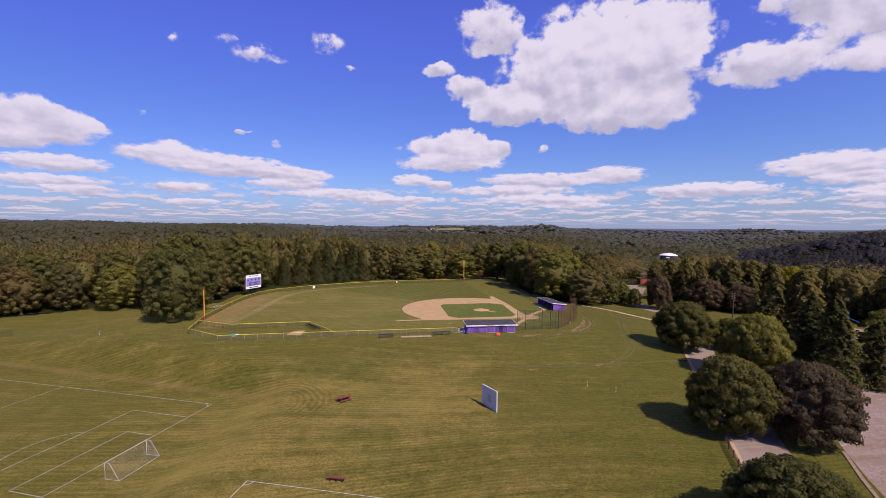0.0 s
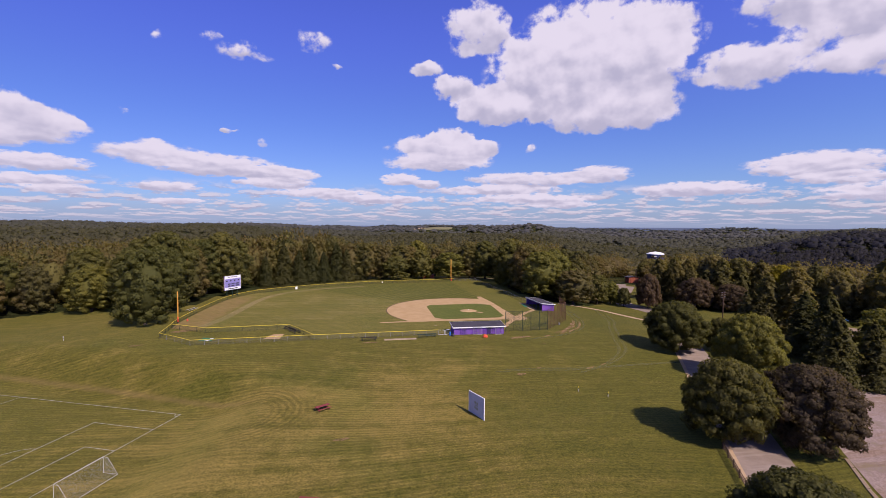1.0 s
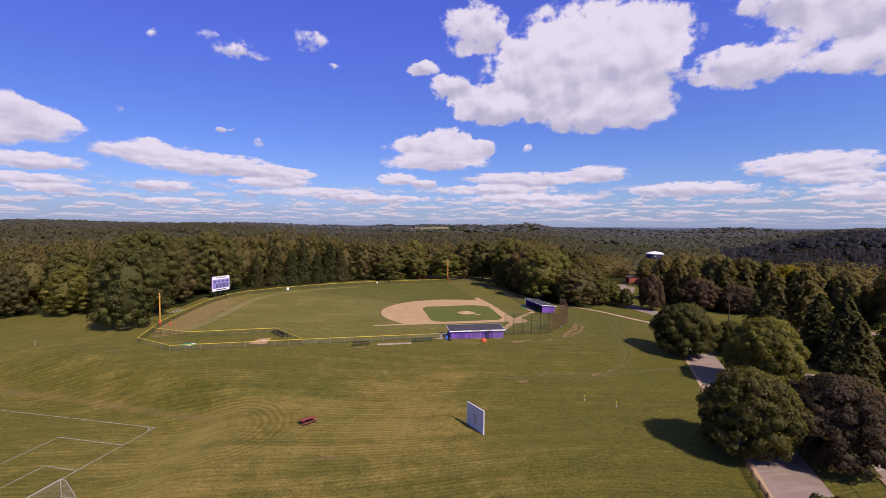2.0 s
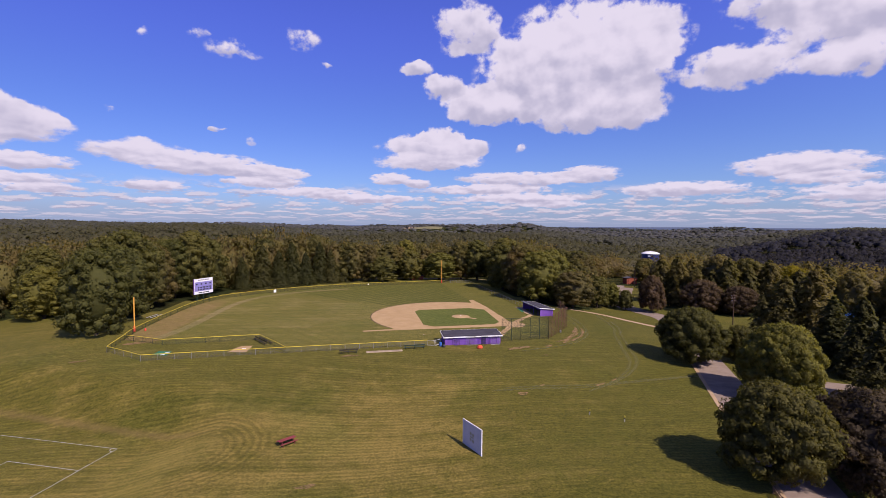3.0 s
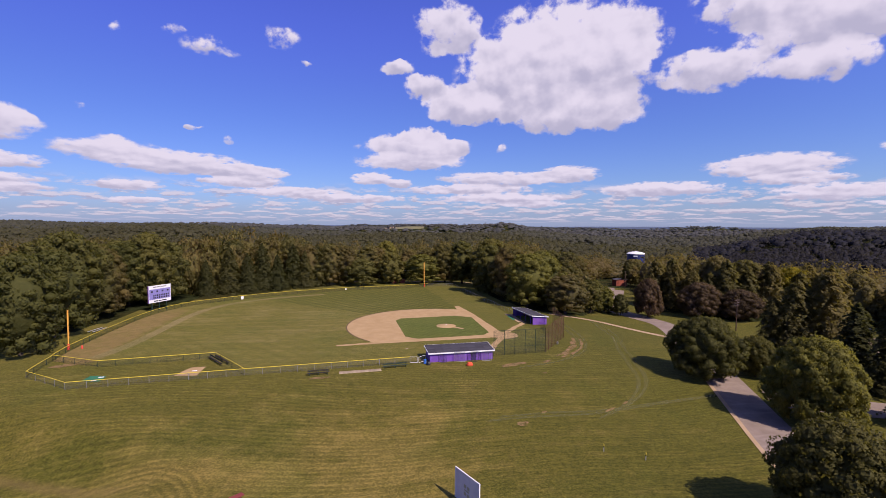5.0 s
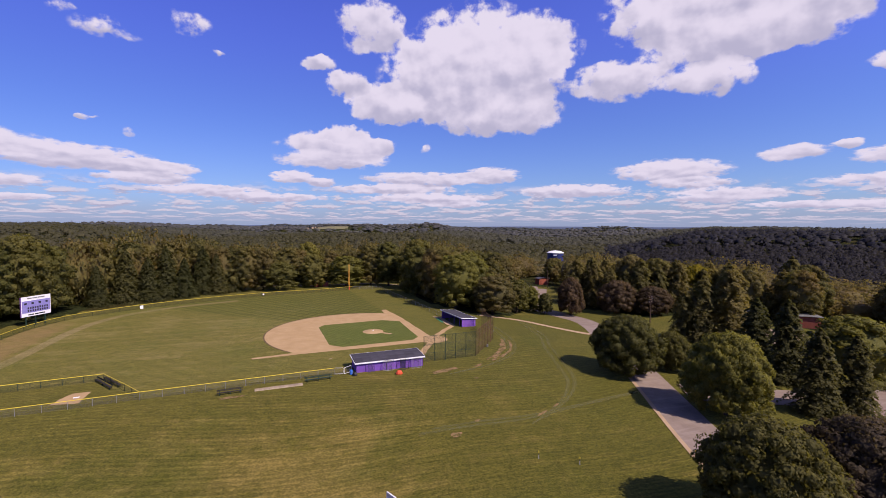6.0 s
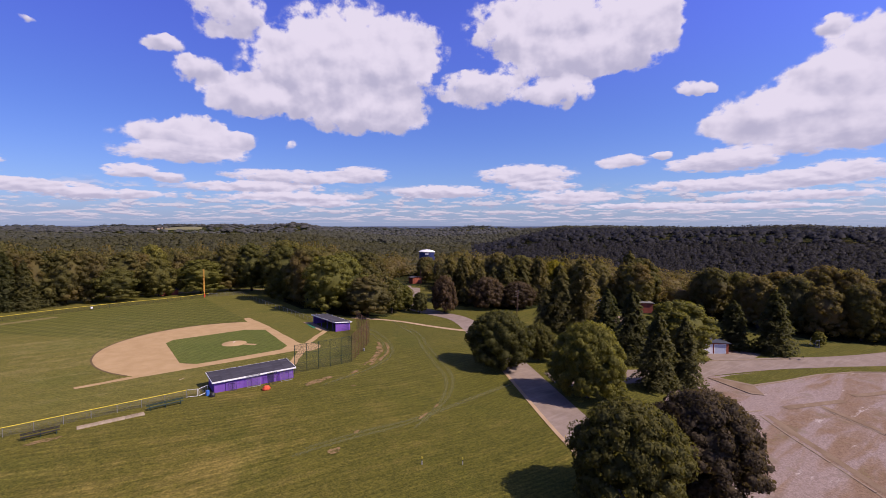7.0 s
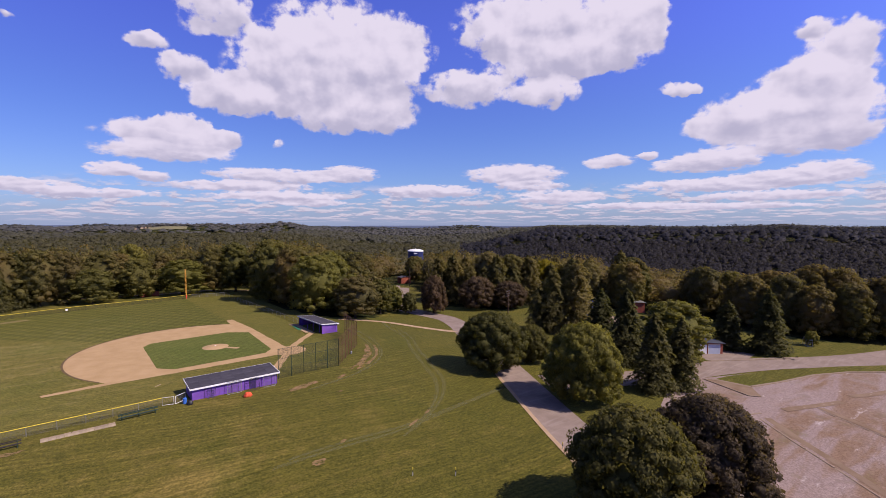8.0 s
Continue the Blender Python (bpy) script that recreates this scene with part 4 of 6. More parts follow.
stand(SPRUCE, [
    (50.0, -57.5, 0.86, 20, 0.94, None, "dark green spruce beside the drive"), (55.5, -60.0, 0.78, 90, 0.96, None, "dark green spruce beside the drive"),
    (94.6, -53.4, 0.92, 50, 0.74, None, "dark spruce on the lawn beside the garage"), (97.5, -61.5, 1.00, 160, 0.86, None, "dark spruce on the lawn by the road"),
    (63.5, -37.0, 1.05, 120, 0.84, None, "dark spruce beside the lane"), (61.5, -45.0, 1.00, 15, 0.94, None, "dark spruce beside the lane"),
] + [(x, y, k, t, 1.0, None, "dark spruce behind the outfield fence") for x, y, k, t in (
    (-91.0, 76.0, 0.74, 10), (-84.5, 83.5, 1.02, 70), (-78.0, 84.5, 0.86, 130), (-73.5, 90.5, 1.06, 190), (-67.5, 90.5, 0.82, 250), (-62.0, 97.5, 1.04, 310), (-57.0, 96.5, 0.88, 25), (-52.0, 101.5, 1.02, 80))], "spruces by the drive")

# ---- drive, parking lot and paths ----
DRIVE = [(-60, -195), (-24, -148), (-6, -115), (7.8, -88.7), (21.2, -62.1), (29, -47), (35.5, -34.4), (42.5, -20.5), (50, -5), (57, 8), (61, 20), (60, 32), (60, 45), (66, 62), (80, 84), (92, 104)]
drape("drive", ribbon(curve_through(DRIVE, 5), 7.0), ASPHALT, 0.05, "pale weathered asphalt drive curving past the trees", "road")
drape("drive_verge", ribbon(curve_through([(-10.5, -115), (4.4, -86.9), (17.8, -60.3), (25.6, -45.2), (32.1, -32.6)], 5), 0.7), PATH_DIRT, 0.07, "worn tan edging along the drive", "kerb")
LANE = [(37, -42), (47, -47.5), (58, -53.5), (72, -58), (88, -65), (103, -74.5), (122, -82), (150, -90), (190, -100)]
drape("lane", ribbon(curve_through(LANE, 5), 8.4), ASPHALT, 0.06, "pale asphalt lane past the parking lot", "road")
drape("parking_lot", [(14, -100), (19.5, -89.5), (30, -72), (44, -62), (58, -57), (66, -60.5), (82, -67.5), (98, -76.5), (116, -86), (135, -92), (190, -112), (190, -160), (60, -150), (14, -130)], GRAVEL, 0.04, "dusty brown and grey-pink gravel parking lot with pale tyre tracks", "parking lot")
drape("garage_apron", [(79, -55), (83, -50.5), (92, -52.5), (94, -60), (84, -61)], ASPHALT, 0.066, "grey gravel apron before the garage", "path")
drape("foot_path", ribbon(curve_through([(26, 29), (38, 22), (44, 12), (50, 3), (55, 1)], 5), 2.5), PATH_DIRT, 0.05, "sandy footpath along the trees", "path")
drape("park_path", ribbon(curve_through([(-40, 118), (-15, 114), (20, 112), (45, 70), (60, 46)], 5), 3.0), PATH_DIRT, 0.05, "pale park path behind the outfield", "path")

# ---- dugouts ----
def dugout(label, m, length, depth, back, front, door_rows):
    """Open toward +y, closed boards toward -y; x runs along it."""
    d = thing("dugout", label, "dugout", m, "dugouts")
    h = length / 2
    t = 0.12
    for name, x0, x1 in (("back_wall", -h, h),):
        part(name, boxes((x0, x1, 0, t, -0.6, back)), PURPLE, d)
    # vertical battens on the back
    k = int(length / 1.22)
    bm = bmesh.new()
    for i in range(k + 1):
        x = -h + 0.05 + (length - 0.1) * i / k
        box(bm, x - 0.025, x + 0.025, -0.03, 0.0, -0.6, back - 0.02)
    part("batten", bm, PURPLE, d)
    for s in (-1, 1):
        bm = bmesh.new()
        x0, x1 = (-h, -h + t) if s < 0 else (h - t, h)
        vs = [bm.verts.new((x, y, z)) for x in (x0, x1) for y, z in ((t, -0.6), (depth, -0.6), (depth, front), (t, back))]
        for f in ((0, 1, 2, 3), (7, 6, 5, 4), (0, 4, 5, 1), (1, 5, 6, 2), (2, 6, 7, 3), (3, 7, 4, 0)):
            bm.faces.new([vs[i] for i in f])
        bmesh.ops.recalc_face_normals(bm, faces=bm.faces[:])
        part("end_wall", bm, PURPLE, d)
    part("slab", boxes((-h + t, h - t, t, depth, -0.6, 0.05)), KERB, d)
    # mono-pitch roof with white fascia
    o, rise = 0.35, (front - back) / depth
    z0, z1 = back - rise * o, front + rise * o
    bm = bmesh.new()
    vs = [bm.verts.new((x, y, z)) for x in (-h - o, h + o) for y, z in ((-o, z0), (depth + o, z1), (depth + o, z1 + 0.16), (-o, z0 + 0.16))]
    for f in ((0, 1, 2, 3), (7, 6, 5, 4), (0, 4, 5, 1), (1, 5, 6, 2), (2, 6, 7, 3), (3, 7, 4, 0)):
        bm.faces.new([vs[i] for i in f])
    bmesh.ops.recalc_face_normals(bm, faces=bm.faces[:])
    roof = part("roof", bm, SHINGLE, d)
    slope = math.atan(rise)
    n, rows = max(6, int(length / 1.6)), 4
    w, run = (length + 2 * o) / n, (depth + 2 * o) / math.cos(slope) / rows
    sheet = bmesh.new()
    box(sheet, -w / 2 + 0.006, w / 2 - 0.006, -run / 2 - 0.03, run / 2, 0, 0.018)
    me = bpy.data.meshes.new("roof_sheet")
    sheet.to_mesh(me)
    sheet.free()
    me.materials.append(SHINGLE)
    for i in range(n):
        for j in range(rows):
            s = mesh_part("roof_sheet", me, roof)
            y = -o + (j + 0.5) * run * math.cos(slope)
            s.matrix_basis = Matrix.Translation((-h - o + (i + 0.5) * w, y, z0 + (y + o) * rise + 0.163)) @ pose(0, 0, 0, math.degrees(slope))
    part("fascia", boxes((-h - o - 0.03, h + o + 0.03, -o - 0.05, -o, z0 - 0.08, z0 + 0.19)), WHITE, d, "white fascia board")
    part("fascia", boxes((-h - o - 0.03, h + o + 0.03, depth + o, depth + o + 0.05, z1 - 0.08, z1 + 0.19)), WHITE, d, "white fascia board")
    for x in (-h - o, h + o):
        bm = bmesh.new()
        vs = [bm.verts.new((x + q, y, z)) for q in (-0.03, 0.03) for y, z in ((-o, z0 - 0.04), (depth + o, z1 - 0.04), (depth + o, z1 + 0.19), (-o, z0 + 0.19))]
        for f in ((0, 1, 2, 3), (7, 6, 5, 4), (0, 4, 5, 1), (1, 5, 6, 2), (2, 6, 7, 3), (3, 7, 4, 0)):
            bm.faces.new([vs[i] for i in f])
        bmesh.ops.recalc_face_normals(bm, faces=bm.faces[:])
        part("fascia", bm, WHITE, d, "white fascia board")
    for i in range(4):
        x = -h + length * (i + 0.5) / 4
        part("post", boxes((x - 0.07, x + 0.07, depth - 0.16, depth - 0.02, 0.05, front)), PURPLE, d)
    part("bench", boxes((-h + 0.4, h - 0.4, 0.5, 0.9, 0.42, 0.48), (-h + 0.5, -h + 0.6, 0.55, 0.85, 0.05, 0.42), (h - 0.6, h - 0.5, 0.55, 0.85, 0.05, 0.42), (-0.05, 0.05, 0.55, 0.85, 0.05, 0.42), bevel=0.01), BROWN_WOOD, d)
    for x, w2, hh, mat in door_rows:
        door = part("door", boxes((x - w2 / 2, x + w2 / 2, -0.06, -0.02, 0.1, hh), bevel=0.01), mat, d)
        part("trim", boxes((x - w2 / 2 - 0.06, x - w2 / 2, -0.075, -0.02, 0.05, hh + 0.06), (x + w2 / 2, x + w2 / 2 + 0.06, -0.075, -0.02, 0.05, hh + 0.06), (x - w2 / 2, x + w2 / 2, -0.075, -0.02, hh, hh + 0.06)), PURPLE_DARK, door)
    return d


dugout("long purple board dugout with dark roof and white fascia", pose(-15.5, -20.35, -0.15, 0, 0, 1.5), 13.4, 4.2, 2.15, 2.55,
       [(-4.4, 1.0, 1.75, PURPLE), (0.2, 1.9, 1.9, PURPLE), (2.6, 0.9, 1.95, PURPLE_DARK), (4.9, 1.6, 1.95, PURPLE)])
dugout("open-fronted purple dugout with a dark roof beside the first-base line", pose(16.6, 17.6, -0.15, 0, 0, 94), 13.6, 4.3, 2.2, 2.6, [])


end_board = part("notice_board", boxes((-0.28, 0.28, -0.03, 0.03, 0.1, 2.1), bevel=0.01), plain("pale grey board", (0.36, 0.36, 0.38), (0.44, 0.44, 0.46), 1.0, 10.0, 0.6))
end_board.matrix_world = pose(13.2, 10.62, -0.1, 0, 0, 4)
tagged(end_board, "tall pale grey board fixed to the purple dugout end", "notice board")


def screen_frame(x, y, turn, w, h, mat, wire, label):
    d = thing("protective_screen", label, "screen", pose(x, y, near_ground(x, y), 0, 0, turn), "pitching screens")
    part("tube", rods(((-w / 2, 0, 0), (-w / 2, 0.25, h), 0.03), ((w / 2, 0, 0), (w / 2, 0.25, h), 0.03), ((-w / 2, 0.25, h), (w / 2, 0.25, h), 0.03), ((-w / 2, 0, 0.05), (w / 2, 0, 0.05), 0.03)), mat, d)
    bm = bmesh.new()
    bm.faces.new([bm.verts.new(p) for p in ((-w / 2, 0, 0.05), (w / 2, 0, 0.05), (w / 2, 0.25, h), (-w / 2, 0.25, h))])
    part("net", bm, wire, d)


screen_frame(-16.0, -21.05, 1, 2.2, 2.0, GALV, WIRE_GREY, "grey tube screen with netting leaning on the dugout")
screen_frame(-12.9, -21.3, 1, 1.6, 2.0, BLACK, WIRE_GREEN, "black tube screen leaning on the purple dugout")
screen_frame(-10.3, -21.05, 1, 2.0, 1.9, GALV, WIRE_GREY, "grey tube screen with netting leaning on the dugout")
screen_frame(-19.4, -21.0, 1, 1.2, 1.4, PURPLE_DARK, WIRE_GREEN, "low dark tube screen leaning on the dugout")


def blob(name, x, y, rx, ry, rz, mat, seed, label, category, sink=0.15):
    bm = bmesh.new()
    bmesh.ops.create_icosphere(bm, subdivisions=3, radius=1.0)
    for v in bm.verts:
        k = 1 + 0.28 * noise.noise(v.co * 1.6 + Vector((seed, 0, 0))) + 0.08 * noise.noise(v.co * 5 + Vector((seed, 3, 0)))
        v.co = Vector((v.co.x * rx * k, v.co.y * ry * k, max(v.co.z, -0.55) * rz * k))
    for f in bm.faces:
        f.smooth = True
    ob = part(name, bm, mat)
    ob.location = (x, y, near_ground(x, y) + rz * 0.5 - sink * 0.2)
    return tagged(ob, label, category)


RED_TARP = plain("orange-red tarp", (0.60, 0.075, 0.03), (0.72, 0.12, 0.05), 0.9, 8.0, 0.5)
blob("equipment_bag", -14.6, -23.5, 0.62, 0.45, 0.55, RED_TARP, 2.0, "bright orange-red tarp bundle lying on the grass", "tarp")
blob("trash_bag", -22.7, -21.9, 0.42, 0.42, 0.5, BLACK, 5.0, "black trash bag beside the dugout corner", "trash bag")


def barrel(x, y):
    bm = bmesh.new()
    last = None
    for r, z in ((0.25, 0), (0.29, 0.06), (0.28, 0.3), (0.30, 0.33), (0.28, 0.36), (0.28, 0.62), (0.30, 0.65), (0.28, 0.68), (0.29, 0.86), (0.25, 0.9), (0.0, 0.9)):
        ring = [bm.verts.new((r * math.cos(a), r * math.sin(a), z)) for a in np.linspace(0, 2 * math.pi, 14, endpoint=False)]
        if last:
            for i in range(14):
                bm.faces.new((last[i], last[(i + 1) % 14], ring[(i + 1) % 14], ring[i]))
        last = ring
    ob = part("barrel", bm, BLUE)
    ob.location = (x, y, near_ground(x, y))
    tagged(ob, "blue plastic barrel standing at the dugout corner", "barrel")


barrel(-23.3, -21.2)


# ---- fences ----
def fence_run(ob, pts, height, spacing, post_mat, wire, cap=True, rail=True, post_r=0.035, mid=False):
    """Posts, rail, wire and cap along a line of points; each piece is a part of the fence."""
    posts = []
    for (ax, ay), (bx, by) in zip(pts, pts[1:]):
        length = math.hypot(bx - ax, by - ay)
        k = max(1, round(length / spacing))
        for i in range(k):
            posts.append((ax + (bx - ax) * i / k, ay + (by - ay) * i / k))
    posts.append(pts[-1])
    pm = bpy.data.meshes.new("post")
    bm = rods(((0, 0, -0.3), (0, 0, height), post_r))
    bm.to_mesh(pm)
    bm.free()
    pm.materials.append(post_mat)
    for x, y in posts:
        p = mesh_part("post", pm, ob)
        p.location = (x, y, near_ground(x, y))
    for (ax, ay), (bx, by) in zip(posts, posts[1:]):
        a, b = Vector((ax, ay, near_ground(ax, ay))), Vector((bx, by, near_ground(bx, by)))
        bm = bmesh.new()
        bm.faces.new([bm.verts.new(p) for p in (a + Vector((0, 0, 0.03)), b + Vector((0, 0, 0.03)), b + Vector((0, 0, height)), a + Vector((0, 0, height)))])
        part("wire_panel", bm, wire, ob)
        up = Vector((0, 0, height))
        if cap:
            part("cap", rods((a + up, b + up, 0.05), sides=6), YELLOW, ob, "yellow plastic fence cap")
        elif rail:
            part("top_rail", rods((a + up, b + up, 0.03), sides=6), post_mat, ob)
        if mid:
            for q in (0.33, 0.66):
                part("rail", rods((a + up * q, b + up * q, 0.025), sides=6), post_mat, ob)
    return ob


FENCE_PTS = curve_through(FENCE_OUT[:-1], 4)
f = thing("outfield_fence", "low chain-link outfield fence with a yellow cap", "fence")
fence_run(f, FENCE_PTS, 1.35, 3.2, GREEN_STEEL, WIRE_GREEN)
f = thing("sideline_fence", "low chain-link fence with a yellow cap along the third-base side", "fence")
fence_run(f, [(-93.6, -19.4), (-84.2, -26.0), (-57.0, -23.2), (-26.2, -20.3)], 1.25, 3.0, GALV, WIRE_GREY)
f = thing("bullpen_fence", "yellow-capped chain-link fence round the bullpen", "fence")
fence_run(f, [(-93.6, -19.4), (-95.2, -9.0), (-84.9, -14.4), (-65.0, -11.4), (-57.0, -23.2)], 1.25, 3.0, GREEN_STEEL, WIRE_GREEN)
f = thing("sideline_fence", "plain chain-link fence in the shade of the trees", "fence")
fence_run(f, [(-3.0, 96.5), (8.6, 95.0), (9.4, 75.0), (10.4, 59.0), (11.6, 42.0), (12.4, 26.5)], 1.3, 3.2, GALV, WIRE_GREY, cap=False)
g = thing("gate", "open white tube gate at the end of the fence", "gate")
for x0, y0, x1, y1 in ((-26.2, -20.3, -24.7, -20.7), (-24.5, -20.7, -23.0, -19.6)):
    z = near_ground(x0, y0)
    leaf = part("gate_frame", rods(((x0, y0, z + 0.1), (x0, y0, z + 1.25), 0.03), ((x1, y1, z + 0.1), (x1, y1, z + 1.25), 0.03), ((x0, y0, z + 1.25), (x1, y1, z + 1.25), 0.03), ((x0, y0, z + 0.1), (x1, y1, z + 0.1), 0.035)), WHITE, g)
    bm = bmesh.new()
    bm.faces.new([bm.verts.new(p) for p in ((x0, y0, z + 0.1), (x1, y1, z + 0.1), (x1, y1, z + 1.25), (x0, y0, z + 1.25))])
    part("wire_panel", bm, WIRE_GREY, g)

b = thing("backstop", "tall chain-link backstop on dark green and rusty posts", "backstop")
fence_run(b, [(-7.8, -17.9), (4.4, -17.0)], 5.4, 2.4, GREEN_STEEL, WIRE_GREEN, cap=False, post_r=0.06, mid=True)
fence_run(b, [(4.4, -17.0), (14.6, -5.0)], 5.6, 2.6, RUST, WIRE_BROWN, cap=False, post_r=0.06, mid=True)
fence_run(b, [(14.6, -5.0), (18.0, 8.6)], 5.4, 2.6, RUST, WIRE_BROWN, cap=False, post_r=0.06, mid=True)
box_ob = part("utility_box", boxes((-0.22, 0.22, -0.15, 0.15, 0, 0.6), bevel=0.03), GALV)
box_ob.matrix_world = pose(10.2, -10.9, near_ground(10.2, -10.9), 0, 0, 40)
tagged(box_ob, "small pale grey metal box standing by the backstop", "utility box")


# ---- foul poles ----
def foul_pole(x, y, h, turn):
    p = thing("foul_pole", "tall yellow-orange foul pole with a red pad at its foot", "foul pole", pose(x, y, near_ground(x, y), 0, 0, turn), "foul poles")
    part("pole", rods(((0, 0, -0.5), (0, 0, h), 0.11), sides=12), ORANGE, p)
    part("screen_frame", rods(((0.34, 0, 2.4), (0.34, 0, h), 0.025), ((0, 0, h - 0.05), (0.34, 0, h - 0.05), 0.025), ((0, 0, 2.4), (0.34, 0, 2.4), 0.025), ((0, 0, h * 0.62), (0.34, 0, h * 0.62), 0.025)), ORANGE, p)
    bm = bmesh.new()
    bm.faces.new([bm.verts.new(q) for q in ((0, 0, 2.4), (0.34, 0, 2.4), (0.34, 0, h - 0.05), (0, 0, h - 0.05))])
    part("screen", bm, chain_link("yellow mesh", (0.62, 0.30, 0.05), 0.3), p)
    part("pad", rods(((0, 0, 0), (0, 0, 1.3), 0.24), sides=14), RED_PAD, p, "red padded sleeve")


foul_pole(-97.0, -0.3, 8.6, 90)
foul_pole(-4.6, 95.8, 11.2, 180)
blob("traffic_drum", -94.8, 0.4, 0.22, 0.22, 0.5, RED_PAD, 8.0, "red and white drum standing inside the fence", "drum")


# ---- scoreboard ----
def scoreboard():
    s = thing("scoreboard", "white and purple scoreboard on steel posts behind the fence", "scoreboard", pose(-96.4, 47.3, near_ground(-96, 47), 0, 0, 62))
    w, z0, z1 = 8.0, 2.6, 7.9
    h = w / 2
    part("cabinet", boxes((-h, h, 0, 0.3, z0, z1), bevel=0.02), WHITE, s)
    part("side", boxes((-h - 0.06, -h - 0.004, -0.02, 0.32, z0, z1)), PURPLE, s, "purple side edge")
    part("panel", boxes((-h + 0.2, h - 0.2, -0.03, 0, z0 + 1.0, z1 - 1.1)), plain("blue-violet display face", (0.20, 0.18, 0.42), (0.26, 0.24, 0.50), 0.8, 8.0, 0.5), s, "blue-violet display panel")
    # clock and count windows, then the line score
    for x in (-2.9, -1.0, 0.9, 2.8):
        part("display", boxes((x - 0.32, x + 0.32, -0.05, -0.03, z1 - 2.1, z1 - 1.6)), BLACK, s)
    for r in range(2):
        for i in range(9):
            x = -2.2 + i * 0.64
            part("display", boxes((x - 0.19, x + 0.19, -0.05, -0.03, z0 + 1.25 + r * 0.72, z0 + 1.78 + r * 0.72)), BLACK, s)
    # unreadable lettering
    for x0, x1 in ((-2.2, -0.7), (-0.5, 0.5), (0.7, 2.3)):
        part("lettering", boxes((x0, x1, -0.02, 0, z0 + 0.30, z0 + 0.62)), BLACK, s)
    for x0, x1 in ((-2.4, -1.2), (-1.0, 0.2), (0.4, 2.3)):
        part("lettering", boxes((x0, x1, -0.02, 0, z1 - 0.62, z1 - 0.32)), GALV, s)
    for x in (-2.6, 0.0, 2.6):
        part("post", boxes((x - 0.12, x + 0.12, 0.31, 0.5, -0.6, z1 - 0.3)), GREEN_STEEL, s)


scoreboard()
wb = part("distance_marker", boxes((-0.5, 0.5, -0.03, 0.03, 0.1, 1.2), bevel=0.01), WHITE)
wb.matrix_world = pose(-76.2, 66.0, near_ground(-76, 66), 0, 0, 40)
tagged(wb, "plain white panel hung on the outfield fence", "distance marker")
wb2 = part("distance_marker", boxes((-0.3, 0.3, -0.03, 0.03, 0.5, 1.1), bevel=0.01), WHITE)
wb2.matrix_world = pose(-39.6, 85.2, near_ground(-37, 86), 0, 0, 22)
tagged(wb2, "plain white panel hung on the outfield fence", "distance marker")


# ---- benches, slabs, tables ----
BLACK_WOOD = plain("dark stained wood", (0.022, 0.018, 0.016), (0.040, 0.032, 0.028), 1.2, 14.0, 0.75, vary=0.1)
def bench(x, y, turn, length, mat, label, back=True):
    b = thing("bench", label, "bench", pose(x, y, near_ground(x, y), 0, 0, turn), "benches")
    h = length / 2
    for i in range(3):
        part("seat_board", boxes((-h, h, -0.2 + i * 0.14, -0.08 + i * 0.14, 0.42, 0.46), bevel=0.008), mat, b)
    if back:
        for z in (0.62, 0.78):
            part("back_board", boxes((-h, h, 0.22, 0.26, z, z + 0.12), bevel=0.008), mat, b)
    for q in (-h + 0.4, 0, h - 0.4):
        part("leg", boxes((q - 0.04, q + 0.04, -0.18, -0.1, -0.2, 0.42), (q - 0.04, q + 0.04, 0.16, 0.22, -0.2, 0.9 if back else 0.42), (q - 0.04, q + 0.04, -0.18, 0.2, 0.36, 0.42)), GREEN_STEEL, b)


bench(-43.8, -24.7, 6, 4.0, BLACK_WOOD, "long dark bench on the grass facing the field")
bench(-29.4, -22.7, 6, 4.9, GREEN_STEEL, "long dark green bench beside the fence")
bench(-64.3, -14.2, -57, 7.2, BLACK_WOOD, "long dark bench inside the bullpen")
bench(-63.2, -13.4, -57, 7.2, BLACK_WOOD, "long dark backless bench inside the bullpen", False)
bench(-49.4, -84.5, -14, 2.4, RED_WOOD, "low dark red bench on the lawn", False)
WHITE_BENCH = plain("bare aluminium", (0.45, 0.45, 0.44), (0.60, 0.60, 0.59), 1.0, 8.0, 0.35, 0.5)
for k in range(2):
    bench(-99.5 - k * 1.2, 17.6 + k * 0.5, 80, 5.0, WHITE_BENCH, "pale metal bench beyond the outfield fence", False)

slab = thing("paver_strip", "strip of pale worn paving slabs in the grass", "paving")
sm = bpy.data.meshes.new("slab")
q = boxes((-0.39, 0.39, -0.62, 0.62, -0.1, 0.05), bevel=0.02)
q.to_mesh(sm)
q.free()
sm.materials.append(STONE)
rng = random.Random(4)
for i in range(10):
    p = mesh_part("slab", sm, slab)
    x, y = -39.7 + i * 0.79, -24.1 + i * 0.055
    p.matrix_basis = pose(x, y, near_ground(x, y) + rng.uniform(0, 0.03), 0, 0, 4 + rng.uniform(-3, 3))

